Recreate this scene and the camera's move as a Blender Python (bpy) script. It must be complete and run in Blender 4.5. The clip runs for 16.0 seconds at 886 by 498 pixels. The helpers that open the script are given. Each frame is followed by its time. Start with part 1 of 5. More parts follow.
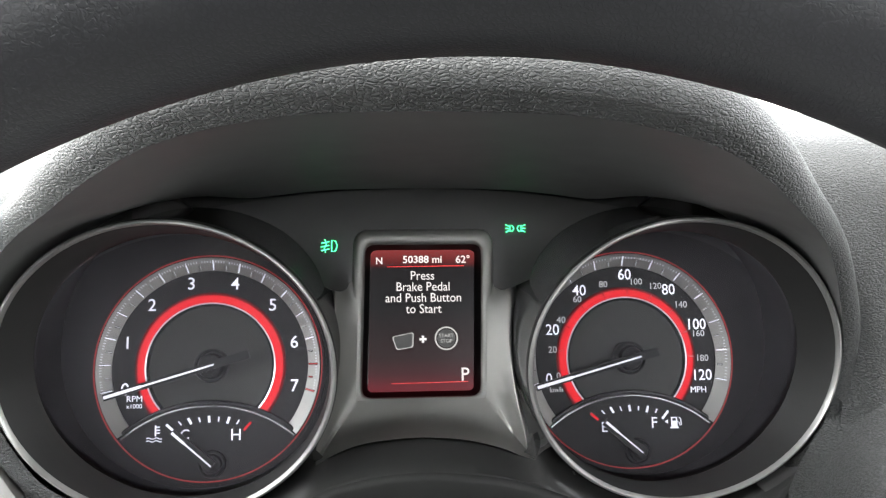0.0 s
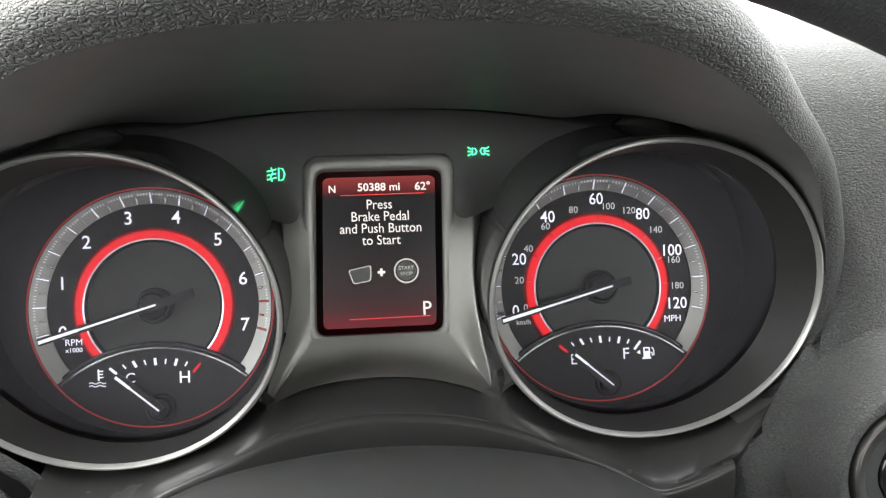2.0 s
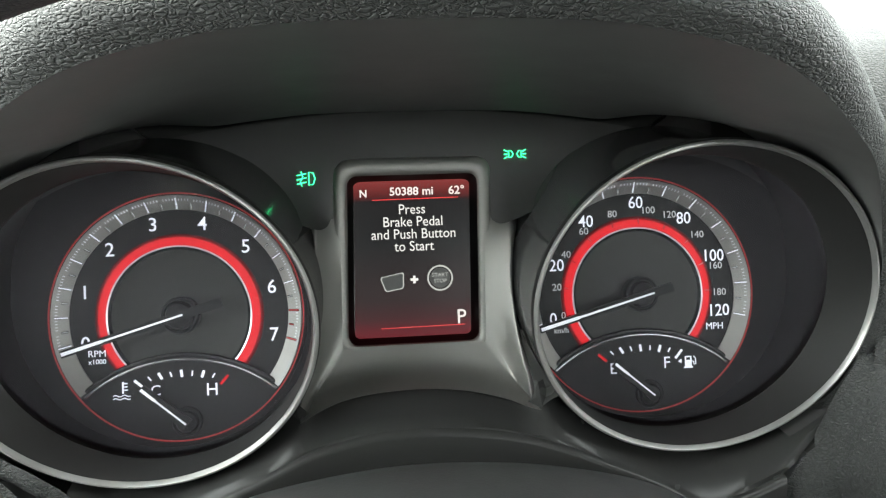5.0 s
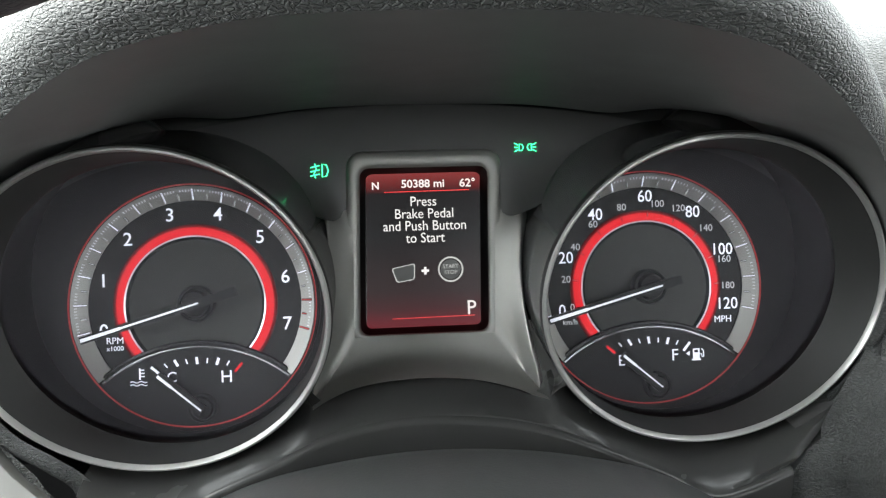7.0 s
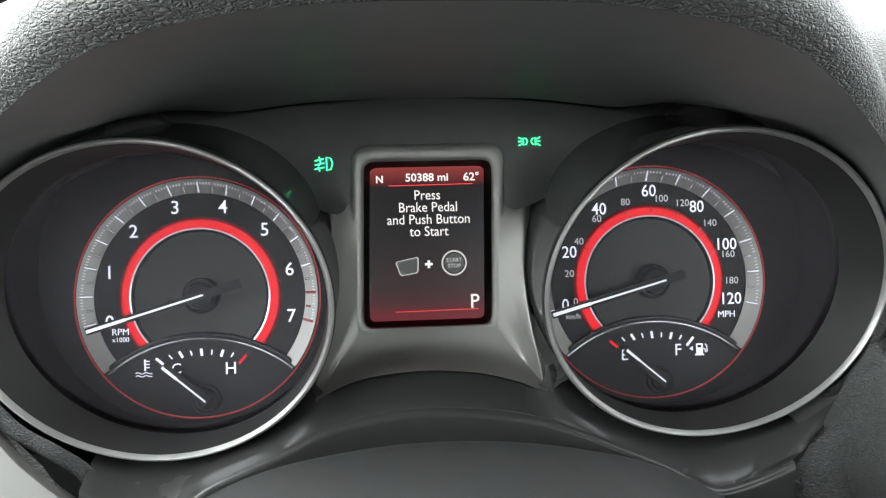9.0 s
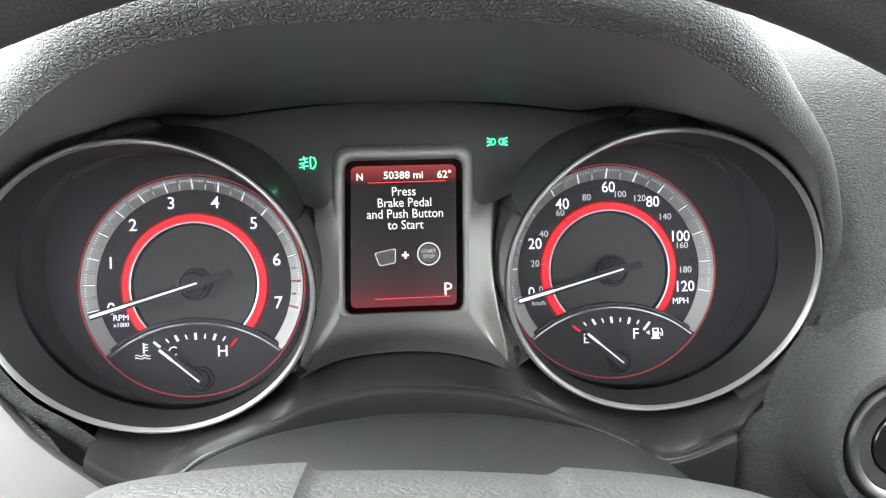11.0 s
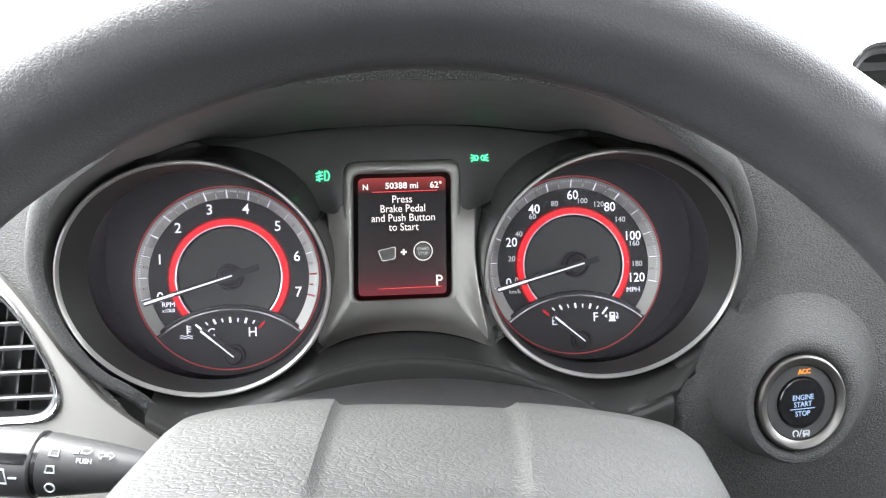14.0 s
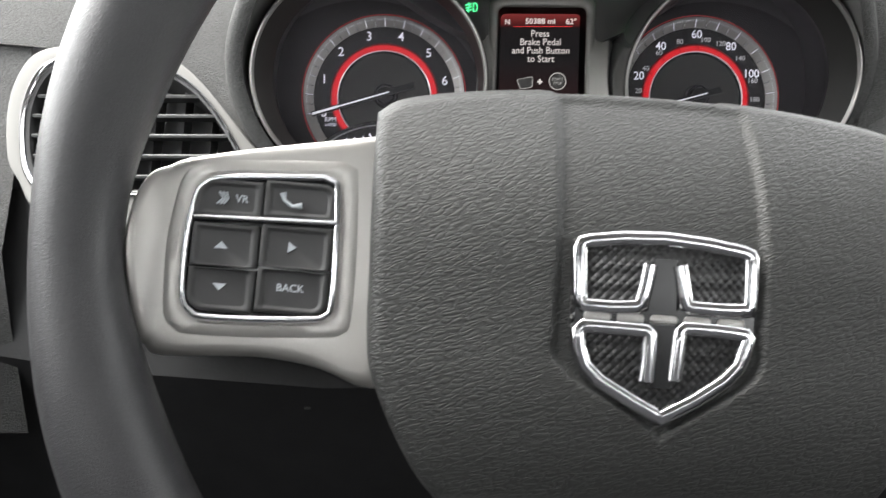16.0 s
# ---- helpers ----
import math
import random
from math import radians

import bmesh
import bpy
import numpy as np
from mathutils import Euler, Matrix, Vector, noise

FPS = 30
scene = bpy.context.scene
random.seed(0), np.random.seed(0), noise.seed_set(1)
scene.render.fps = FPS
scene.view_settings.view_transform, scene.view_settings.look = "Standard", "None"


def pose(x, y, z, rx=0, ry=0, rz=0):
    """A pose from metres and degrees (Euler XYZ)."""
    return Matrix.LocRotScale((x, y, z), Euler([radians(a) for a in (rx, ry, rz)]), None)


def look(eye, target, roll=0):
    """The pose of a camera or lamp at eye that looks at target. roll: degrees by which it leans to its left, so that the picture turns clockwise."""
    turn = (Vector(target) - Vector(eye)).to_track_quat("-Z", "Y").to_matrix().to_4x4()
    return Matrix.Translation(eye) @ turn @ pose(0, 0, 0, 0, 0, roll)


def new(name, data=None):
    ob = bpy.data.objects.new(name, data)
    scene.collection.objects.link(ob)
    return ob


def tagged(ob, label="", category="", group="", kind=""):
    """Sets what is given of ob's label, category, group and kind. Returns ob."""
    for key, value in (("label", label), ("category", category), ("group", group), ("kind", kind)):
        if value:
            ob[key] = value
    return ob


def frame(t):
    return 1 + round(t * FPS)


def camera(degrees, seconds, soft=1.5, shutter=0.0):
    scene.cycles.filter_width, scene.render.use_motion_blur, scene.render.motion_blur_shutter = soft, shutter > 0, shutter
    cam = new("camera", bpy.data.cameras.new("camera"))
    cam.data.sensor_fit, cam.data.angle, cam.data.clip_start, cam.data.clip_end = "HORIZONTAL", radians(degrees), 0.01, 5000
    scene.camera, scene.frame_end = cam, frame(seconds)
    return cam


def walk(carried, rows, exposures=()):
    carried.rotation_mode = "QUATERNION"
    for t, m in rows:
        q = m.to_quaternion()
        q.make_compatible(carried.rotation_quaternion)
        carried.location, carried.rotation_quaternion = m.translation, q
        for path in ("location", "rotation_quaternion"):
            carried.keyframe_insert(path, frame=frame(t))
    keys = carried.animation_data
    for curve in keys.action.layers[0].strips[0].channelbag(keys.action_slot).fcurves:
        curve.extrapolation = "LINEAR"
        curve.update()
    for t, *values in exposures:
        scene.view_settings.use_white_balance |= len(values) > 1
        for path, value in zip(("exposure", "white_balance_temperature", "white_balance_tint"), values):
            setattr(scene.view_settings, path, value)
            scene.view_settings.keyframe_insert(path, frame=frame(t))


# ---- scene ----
# ---------------------------------------------------------------- camera
cam = camera(63.0, 16.0, soft=1.25, shutter=0.3)
PATH = [
    (0, -0.0225, -0.3562, 1.1207, 80.08, -0.35, -4.37),
    (0.5, -0.0137, -0.3529, 1.1222, 78.40, -0.04, -4.77),
    (1, -0.0021, -0.3411, 1.1171, 77.09, 0.16, -5.01),
    (1.5, -0.0108, -0.3316, 1.1115, 74.73, 0.37, -5.30),
    (2, -0.0057, -0.3300, 1.1201, 73.56, 0.51, -5.57),
    (2.5, -0.0241, -0.3401, 1.1240, 73.78, 0.58, -5.88),
    (3, -0.0164, -0.3334, 1.1236, 73.36, 0.65, -5.92),
    (3.5, -0.0137, -0.3223, 1.1198, 73.43, 0.66, -6.17),
    (4, -0.0160, -0.3172, 1.1269, 72.98, 0.69, -6.09),
    (4.5, -0.0198, -0.3153, 1.1199, 73.62, 0.75, -5.96),
    (5, -0.0219, -0.3153, 1.1203, 73.45, 0.67, -5.70),
    (7.5, -0.0214, -0.3219, 1.1167, 73.34, 0.58, -4.50),
    (8, -0.0226, -0.3204, 1.1138, 73.32, 0.51, -4.46),
    (8.5, -0.0221, -0.3229, 1.1129, 73.82, 0.51, -4.34),
    (9, -0.0198, -0.3228, 1.1170, 73.15, 0.51, -4.00),
    (9.5, -0.0182, -0.3250, 1.1165, 73.34, 0.47, -4.08),
    (12, -0.0056, -0.3667, 1.1269, 73.08, 0.71, -4.17),
    (12.5, -0.0071, -0.3668, 1.1293, 72.93, 0.70, -4.30),
    (13, -0.0113, -0.3692, 1.1284, 73.17, 0.67, -4.40),
    (13.5, -0.0116, -0.3903, 1.1357, 73.12, 0.63, -4.35),
    (14, -0.0104, -0.4296, 1.1430, 73.15, 0.73, -4.30),
    (14.5, -0.0054, -0.4292, 1.1433, 72.94, 0.74, -4.25),
    (15, 0.0048, -0.4467, 1.1180, 73.41, 0.52, -3.48),
    (15.5, -0.0387, -0.4976, 1.0706, 73.51, 0.07, -1.68),
    (16, -0.0776, -0.5098, 1.0422, 73.01, -0.28, -0.47),
]
BASE = 3.45                                   # stops
walk(cam, [(t, pose(x, y, z, rx, ry, rz)) for t, x, y, z, rx, ry, rz in PATH],
     [(0.0, BASE + 0.8, 6600, 7), (0.5, BASE + 1.05, 6600, 6), (1.0, BASE + 1.05, 6600, 6), (1.5, BASE + 0.55, 6800, 5), (2.0, BASE + 0.8, 6750, 5), (2.5, BASE + 0.88, 6600, 4), (3.5, BASE + 0.82, 6630, -1), (5.0, BASE + 0.66, 6630, -1),
      (7.5, BASE + 0.7, 6480, 3), (8.5, BASE + 0.71, 6480, 3), (9.5, BASE + 0.9, 6480, 3), (12.0, BASE + 1.31, 6500, 6), (13.0, BASE + 1.27, 6500, 6), (14.5, BASE + 1.0, 6500, 8), (15.0, BASE + 0.66, 6600, 8), (15.5, BASE + 0.48, 6750, 8), (16.0, BASE + 0.27, 6750, 8)])

# ---------------------------------------------------------------- light
world = bpy.data.worlds.new("overcast_sky")
scene.world = world
world.use_nodes = True
wn, wl = world.node_tree.nodes, world.node_tree.links
sky = wn.new("ShaderNodeTexSky")
sky.sky_type, sky.sun_disc = "NISHITA", False
sky.sun_elevation, sky.sun_rotation = radians(57), radians(-59)
soften = wn.new("ShaderNodeHueSaturation")
soften.inputs["Saturation"].default_value = 0.12
wl.new(sky.outputs[0], soften.inputs["Color"])
wl.new(soften.outputs[0], wn["Background"].inputs["Color"])
wn["Background"].inputs["Strength"].default_value = 0.15
sun = new("overcast_sun", bpy.data.lights.new("overcast_sun", "SUN"))
sun.data.energy, sun.data.angle, sun.data.color = 0.52, radians(45), (1, 0.98, 0.95)
sun.matrix_basis = look((-1.5, 0.8, 3.75), (0, -0.1, 1.05))


LIT = 0.75 * 0.5 ** BASE                          # lamps and displays, as seen at that exposure


# ---------------------------------------------------------------- materials
def material(name, color, rough=0.5, metal=0.0, spec=0.5, emit=None, power=0.0, coat=0.0):
    m = bpy.data.materials.new(name)
    m.use_nodes = True
    b = m.node_tree.nodes["Principled BSDF"]
    b.inputs["Base Color"].default_value = (*color, 1)
    b.inputs["Roughness"].default_value = rough
    b.inputs["Metallic"].default_value = metal
    b.inputs["Specular IOR Level"].default_value = spec
    b.inputs["Coat Weight"].default_value = coat
    if emit:
        b.inputs["Emission Color"].default_value = (*emit, 1)
        b.inputs["Emission Strength"].default_value = power * LIT
    return m


def grain(m, scale, height, kind="noise", rough=0.0, tint=0.0, stretch=(1, 1, 1), turn=0.0):
    """Relief, uneven gloss and uneven colour in object space."""
    nt = m.node_tree
    n, l = nt.nodes, nt.links
    b = n["Principled BSDF"]
    tc, mp = n.new("ShaderNodeTexCoord"), n.new("ShaderNodeMapping")
    mp.vector_type = "TEXTURE"
    mp.inputs["Scale"].default_value = [1 / v for v in stretch]
    mp.inputs["Rotation"].default_value = (0, radians(turn), 0)
    l.new(tc.outputs["Object"], mp.inputs["Vector"])
    big = n.new("ShaderNodeTexNoise")
    big.inputs["Scale"].default_value, big.inputs["Detail"].default_value = scale / 14, 3
    l.new(mp.outputs[0], big.inputs["Vector"])
    if kind == "leather":
        warp = n.new("ShaderNodeTexNoise")
        warp.inputs["Scale"].default_value, warp.inputs["Detail"].default_value = scale * 0.8, 2
        l.new(mp.outputs[0], warp.inputs["Vector"])
        mix = n.new("ShaderNodeMix")
        mix.data_type = "VECTOR"
        mix.inputs[0].default_value = 1.5 / scale
        l.new(mp.outputs[0], mix.inputs[4])
        l.new(warp.outputs["Color"], mix.inputs[5])
        tex = n.new("ShaderNodeTexVoronoi")
        tex.feature = "DISTANCE_TO_EDGE"
        tex.inputs["Scale"].default_value = scale
        l.new(mix.outputs[1], tex.inputs["Vector"])
        cap = n.new("ShaderNodeMapRange")
        cap.interpolation_type = "SMOOTHSTEP"
        cap.inputs["From Min"].default_value, cap.inputs["From Max"].default_value = 0.0, 0.26
        l.new(tex.outputs["Distance"], cap.inputs["Value"])
        out = cap.outputs[0]
    elif kind == "wrinkle":
        # creases where a stretched noise crosses its middle
        tex = n.new("ShaderNodeTexNoise")
        tex.inputs["Scale"].default_value, tex.inputs["Detail"].default_value, tex.inputs["Distortion"].default_value = scale, 2.5, 0.5
        l.new(mp.outputs[0], tex.inputs["Vector"])
        off, mag, cap = n.new("ShaderNodeMath"), n.new("ShaderNodeMath"), n.new("ShaderNodeMapRange")
        off.operation, mag.operation, cap.interpolation_type = "SUBTRACT", "ABSOLUTE", "SMOOTHSTEP"
        off.inputs[1].default_value, cap.inputs["From Max"].default_value = 0.5, 0.2
        l.new(tex.outputs["Fac"], off.inputs[0])
        l.new(off.outputs[0], mag.inputs[0])
        l.new(mag.outputs[0], cap.inputs["Value"])
        out = cap.outputs[0]
    else:
        tex = n.new("ShaderNodeTexNoise")
        tex.inputs["Scale"].default_value, tex.inputs["Detail"].default_value = scale, 4
        l.new(mp.outputs[0], tex.inputs["Vector"])
        out = tex.outputs["Fac"]
    if height:
        bump = n.new("ShaderNodeBump")
        bump.inputs["Strength"].default_value = 1.0
        bump.inputs["Distance"].default_value = height
        l.new(out, bump.inputs["Height"])
        l.new(bump.outputs[0], b.inputs["Normal"])
    if rough:
        mr = n.new("ShaderNodeMapRange")
        r0 = b.inputs["Roughness"].default_value
        mr.inputs["To Min"].default_value, mr.inputs["To Max"].default_value = r0 - rough, r0 + rough
        mr.inputs["From Min"].default_value, mr.inputs["From Max"].default_value = 0.3, 0.7
        l.new(big.outputs["Fac"], mr.inputs["Value"])
        l.new(mr.outputs[0], b.inputs["Roughness"])
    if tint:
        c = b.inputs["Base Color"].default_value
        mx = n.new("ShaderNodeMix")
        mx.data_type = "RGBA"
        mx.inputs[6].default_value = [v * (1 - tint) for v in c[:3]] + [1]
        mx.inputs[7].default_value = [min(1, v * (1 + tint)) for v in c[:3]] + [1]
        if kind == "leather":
            # shade between the grain is put into the colour: hollows darker, tops paler
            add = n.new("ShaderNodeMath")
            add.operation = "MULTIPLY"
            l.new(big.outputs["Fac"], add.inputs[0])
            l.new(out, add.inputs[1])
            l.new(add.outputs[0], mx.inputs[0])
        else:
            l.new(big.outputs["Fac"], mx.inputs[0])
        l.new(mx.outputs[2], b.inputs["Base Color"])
    return m


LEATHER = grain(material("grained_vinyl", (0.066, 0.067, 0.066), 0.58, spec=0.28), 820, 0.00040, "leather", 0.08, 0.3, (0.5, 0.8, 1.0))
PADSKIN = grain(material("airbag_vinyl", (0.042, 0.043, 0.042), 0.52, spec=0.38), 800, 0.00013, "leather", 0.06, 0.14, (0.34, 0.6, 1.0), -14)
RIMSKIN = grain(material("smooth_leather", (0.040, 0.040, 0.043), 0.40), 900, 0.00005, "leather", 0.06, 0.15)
BLACK = grain(material("black_plastic", (0.037, 0.037, 0.038), 0.45), 900, 0.00005, "noise", 0.05, 0.1)
WARN = grain(material("satin_black_panel", (0.070, 0.069, 0.069), 0.4), 700, 0.00003, "noise", 0.05, 0.1)
SHROUD = grain(material("shroud_grey_black", (0.042, 0.042, 0.042), 0.42, spec=0.4), 900, 0.00006, "noise", 0.05, 0.12)
UNDER = grain(material("hood_lining", (0.16, 0.159, 0.16), 0.5), 700, 0.00005, "noise", 0.05, 0.1)
GLOSS = grain(material("gloss_black", (0.010, 0.010, 0.011), 0.2), 60, 0, "noise", 0.04)
SILVER = grain(material("satin_silver_paint", (0.50, 0.487, 0.465), 0.38, 0.7), 900, 0.00001, "noise", 0.05, 0.06)
TRIMGREY = grain(material("trim_silver_paint", (0.31, 0.303, 0.289), 0.47, 0.70), 900, 0.00001, "noise", 0.01, 0.04)
LOWER = grain(material("lower_trim_black", (0.018, 0.018, 0.019), 0.6), 500, 0.0001, "noise", 0.05, 0.1)
LIGHTSILVER = grain(material("light_silver_paint", (0.145, 0.142, 0.135), 0.45, 0.5), 900, 0.00001, "noise", 0.05, 0.05)
CHROME = grain(material("chrome", (0.62, 0.62, 0.64), 0.12, 1.0), 40, 0, "noise", 0.03)
SATIN = grain(material("satin_chrome", (0.18, 0.173, 0.167), 0.4, 1.0), 60, 0, "noise", 0.04)
DIALRING = grain(material("dial_ring_silver", (0.37, 0.362, 0.347), 0.45, 0.4), 300, 0, "noise", 0.05, 0.08)
DIAL = grain(material("dial_black", (0.012, 0.012, 0.013), 0.45, spec=0.15), 200, 0, "noise", 0.05)
BEZEL = grain(material("bezel_black", (0.004, 0.004, 0.004), 0.5, spec=0.06), 200, 0, "noise", 0.04)
HUB = grain(material("hub_black", (0.009, 0.009, 0.010), 0.45, spec=0.1), 200, 0, "noise", 0.04)
DISC = grain(material("dial_centre_grey", (0.034, 0.0355, 0.0325), 0.4, spec=0.2), 200, 0, "noise", 0.05)
CONE = grain(material("bezel_cone_grey", (0.022, 0.0217, 0.0215), 0.5, 0.0, spec=0.35), 300, 0, "noise", 0.05, 0.06)
TUBE = grain(material("tube_black", (0.085, 0.085, 0.086), 0.08, spec=0.9), 60, 0, "noise", 0.04)
RIMSILVER = grain(material("rim_satin_silver", (0.40, 0.392, 0.38), 0.36, 0.6), 60, 0, "noise", 0.04)
WHITE = material("lit_white", (0.8, 0.8, 0.85), 0.5, emit=(0.80, 0.81, 1.0), power=0.75)
DIMWHITE = material("lit_grey", (0.4, 0.4, 0.42), 0.5, emit=(0.8, 0.8, 0.85), power=0.42)
RED = material("lit_red", (0.12, 0.0, 0.002), 0.5, spec=0.1, emit=(1.0, 0.022, 0.035), power=0.66)
# the chrome ring's reflected sheen is put in as a weak even glow
SHEENRING = material("painted_sheen_ring", (0.6, 0.6, 0.62), 0.3, 0.5, emit=(0.85, 0.85, 1.0), power=0.22)
# soft halo outside the red ring, drawn as two dim glowing bands
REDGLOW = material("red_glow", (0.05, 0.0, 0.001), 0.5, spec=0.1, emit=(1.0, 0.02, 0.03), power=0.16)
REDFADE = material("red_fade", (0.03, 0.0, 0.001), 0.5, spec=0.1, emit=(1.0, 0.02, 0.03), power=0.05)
RIDGEBLACK = grain(material("trim_black", (0.036, 0.0355, 0.035), 0.26, spec=0.35), 700, 0.00002, "noise", 0.015, 0.06)
DIMRED = material("red_line", (0.4, 0.02, 0.02), 0.45, emit=(1.0, 0.03, 0.03), power=0.08)
GREEN = material("lit_green", (0.02, 0.5, 0.2), 0.5, emit=(0.08, 1.0, 0.34), power=3.2)
ORANGE = material("lit_orange", (0.6, 0.2, 0.02), 0.5, emit=(1.0, 0.22, 0.01), power=0.9)
BLUEWHITE = material("lit_blue_white", (0.10, 0.13, 0.2), 0.5, emit=(0.46, 0.66, 1.0), power=0.52)
PRINT = material("printed_white", (0.46, 0.50, 0.53), 0.5)
NEEDLE = material("needle_white", (0.8, 0.8, 0.85), 0.4, emit=(0.85, 0.85, 1.0), power=0.6)
HEADLINER = grain(material("headliner_cloth", (0.5, 0.49, 0.48), 0.9), 400, 0, "noise", 0, 0.05)
DARKCLOTH = grain(material("dark_seat_cloth", (0.03, 0.03, 0.032), 0.9), 300, 0.00012, "noise", 0, 0.1)


CLEAR = bpy.data.materials.new("clear_lens")
CLEAR.use_nodes = True
cn, clk = CLEAR.node_tree.nodes, CLEAR.node_tree.links
for node in list(cn):
    if node.type == "BSDF_PRINCIPLED":
        cn.remove(node)
seen, shine, fres, both = cn.new("ShaderNodeBsdfTransparent"), cn.new("ShaderNodeBsdfGlossy"), cn.new("ShaderNodeFresnel"), cn.new("ShaderNodeMixShader")
shine.inputs["Roughness"].default_value, fres.inputs["IOR"].default_value = 0.12, 1.19
clk.new(fres.outputs[0], both.inputs[0])
veil, veiled = cn.new("ShaderNodeBsdfDiffuse"), cn.new("ShaderNodeMixShader")   # a pale diffuse veil put in for haze reflected by the lens
veil.inputs["Color"].default_value, veiled.inputs[0].default_value = (0.7, 0.66, 0.74, 1), 0.052
clk.new(seen.outputs[0], veiled.inputs[1])
clk.new(veil.outputs[0], veiled.inputs[2])
clk.new(veiled.outputs[0], both.inputs[1])
clk.new(shine.outputs[0], both.inputs[2])
clk.new(both.outputs[0], cn["Material Output"].inputs["Surface"])


# ---------------------------------------------------------------- builders
def thing(name, at, label, category, group="", kind=""):
    e = new(name)
    e.empty_display_size = 0.02
    e.location = at
    return tagged(e, label, category, group, kind)


def part(name, verts, faces, mat, parent, label="", smooth=True, kind=""):
    """One mesh object in world coordinates under a thing or under a part."""
    me = bpy.data.meshes.new(name)
    me.from_pydata([tuple(v) for v in verts], [], faces)
    bm = bmesh.new()
    bm.from_mesh(me)
    bmesh.ops.remove_doubles(bm, verts=bm.verts, dist=1e-6)
    bmesh.ops.recalc_face_normals(bm, faces=bm.faces)
    bm.to_mesh(me)
    bm.free()
    me.materials.append(mat)
    if smooth:
        me.shade_smooth()
        me.set_sharp_from_angle(angle=radians(38))
    ob = new(name, me)
    if parent:
        ob.parent = parent
        if parent.type == "EMPTY":
            ob.matrix_parent_inverse = Matrix.Translation(-Vector(parent.location))
    return tagged(ob, label, kind=kind)


def grid_faces(rows, cols, wrap_c=False, wrap_r=False):
    f = []
    for i in range(rows if wrap_r else rows - 1):
        for j in range(cols if wrap_c else cols - 1):
            a, b = i * cols + j, i * cols + (j + 1) % cols
            c, d = ((i + 1) % rows) * cols + (j + 1) % cols, ((i + 1) % rows) * cols + j
            f.append((a, b, c, d))
    return f


def loft(name, rings, mat, parent, label="", wrap_c=False, wrap_r=False, caps=False, m=None, smooth=True, kind=""):
    verts = [Vector(p) for r in rings for p in r]
    if m is not None:
        verts = [m @ p for p in verts]
    n = len(rings[0])
    f = grid_faces(len(rings), n, wrap_c, wrap_r)
    if caps:
        f += [tuple(range(n)), tuple(range((len(rings) - 1) * n, len(rings) * n))]
    return part(name, verts, f, mat, parent, label, smooth, kind)


def slab(name, outline, z0, z1, mat, parent, m, label="", bevel=0.0, holes=None, smooth=True):
    """A plate from a flat outline (x, y), from z0 up to z1, its upper edge rounded."""
    pts = [Vector((x, y, 0)) for x, y in outline]
    if sum(a.x * b.y - b.x * a.y for a, b in zip(pts, pts[1:] + pts[:1])) < 0:
        pts.reverse()

    def inset(d):
        out = []
        for i, p in enumerate(pts):
            a, b = (p - pts[i - 1]).normalized(), (pts[(i + 1) % len(pts)] - p).normalized()
            na, nb = Vector((-a.y, a.x, 0)), Vector((-b.y, b.x, 0))
            k = (na + nb)
            k = k / max(0.35, k.length_squared / 2) if k.length > 1e-6 else na
            out.append(p + k * d)
        return out
    rings = [[p + Vector((0, 0, z0)) for p in pts]]
    if bevel:
        rings.append([p + Vector((0, 0, z1 - bevel)) for p in pts])
        rings.append([p + Vector((0, 0, z1 - bevel * 0.3)) for p in inset(bevel * 0.3)])
        rings.append([p + Vector((0, 0, z1)) for p in inset(bevel)])
    else:
        rings.append([p + Vector((0, 0, z1)) for p in pts])
    return loft(name, rings, mat, parent, label, wrap_c=True, caps=True, m=m, smooth=smooth)


def frame_slab(name, outer, inner, z0, z1, mat, parent, m, label="", lip=0.0):
    """A plate with an opening; both outlines have the same number of points."""
    rings = [[(x, y, z0) for x, y in outer], [(x, y, z1 - lip) for x, y in outer]]
    if lip:
        cx, cy = sum(p[0] for p in outer) / len(outer), sum(p[1] for p in outer) / len(outer)
        mid = [((a[0] * 0.75 + b[0] * 0.25), (a[1] * 0.75 + b[1] * 0.25)) for a, b in zip(outer, inner)]
        mid2 = [((a[0] * 0.3 + b[0] * 0.7), (a[1] * 0.3 + b[1] * 0.7)) for a, b in zip(outer, inner)]
        rings += [[(x, y, z1) for x, y in mid], [(x, y, z1) for x, y in mid2]]
    else:
        rings.append([(x, y, z1) for x, y in inner])
    rings += [[(x, y, z1 - lip * 1.5) for x, y in inner], [(x, y, z0) for x, y in inner]]
    return loft(name, rings, mat, parent, label, wrap_c=True, m=m)


def round_rect(x0, y0, x1, y1, r, n=5):
    rs = r if isinstance(r, (list, tuple)) else (r, r, r, r)
    out = []
    for (cx, cy, a0), q in zip(((x1, y1, 0), (x0, y1, 90), (x0, y0, 180), (x1, y0, 270)), rs):
        sx, sy = (-1 if cx == x1 else 1), (-1 if cy == y1 else 1)
        for i in range(n + 1):
            a = radians(a0 + 90 * i / n)
            out.append((cx + sx * q + q * math.cos(a), cy + sy * q + q * math.sin(a)))
    return out


def ellipse(cx, cy, a, b, n=96, a0=0.0, a1=360.0):
    full = abs(a1 - a0) >= 359.9
    k = n if full else n + 1
    return [(cx + a * math.cos(radians(a0 + (a1 - a0) * i / n)), cy + b * math.sin(radians(a0 + (a1 - a0) * i / n))) for i in range(k)]


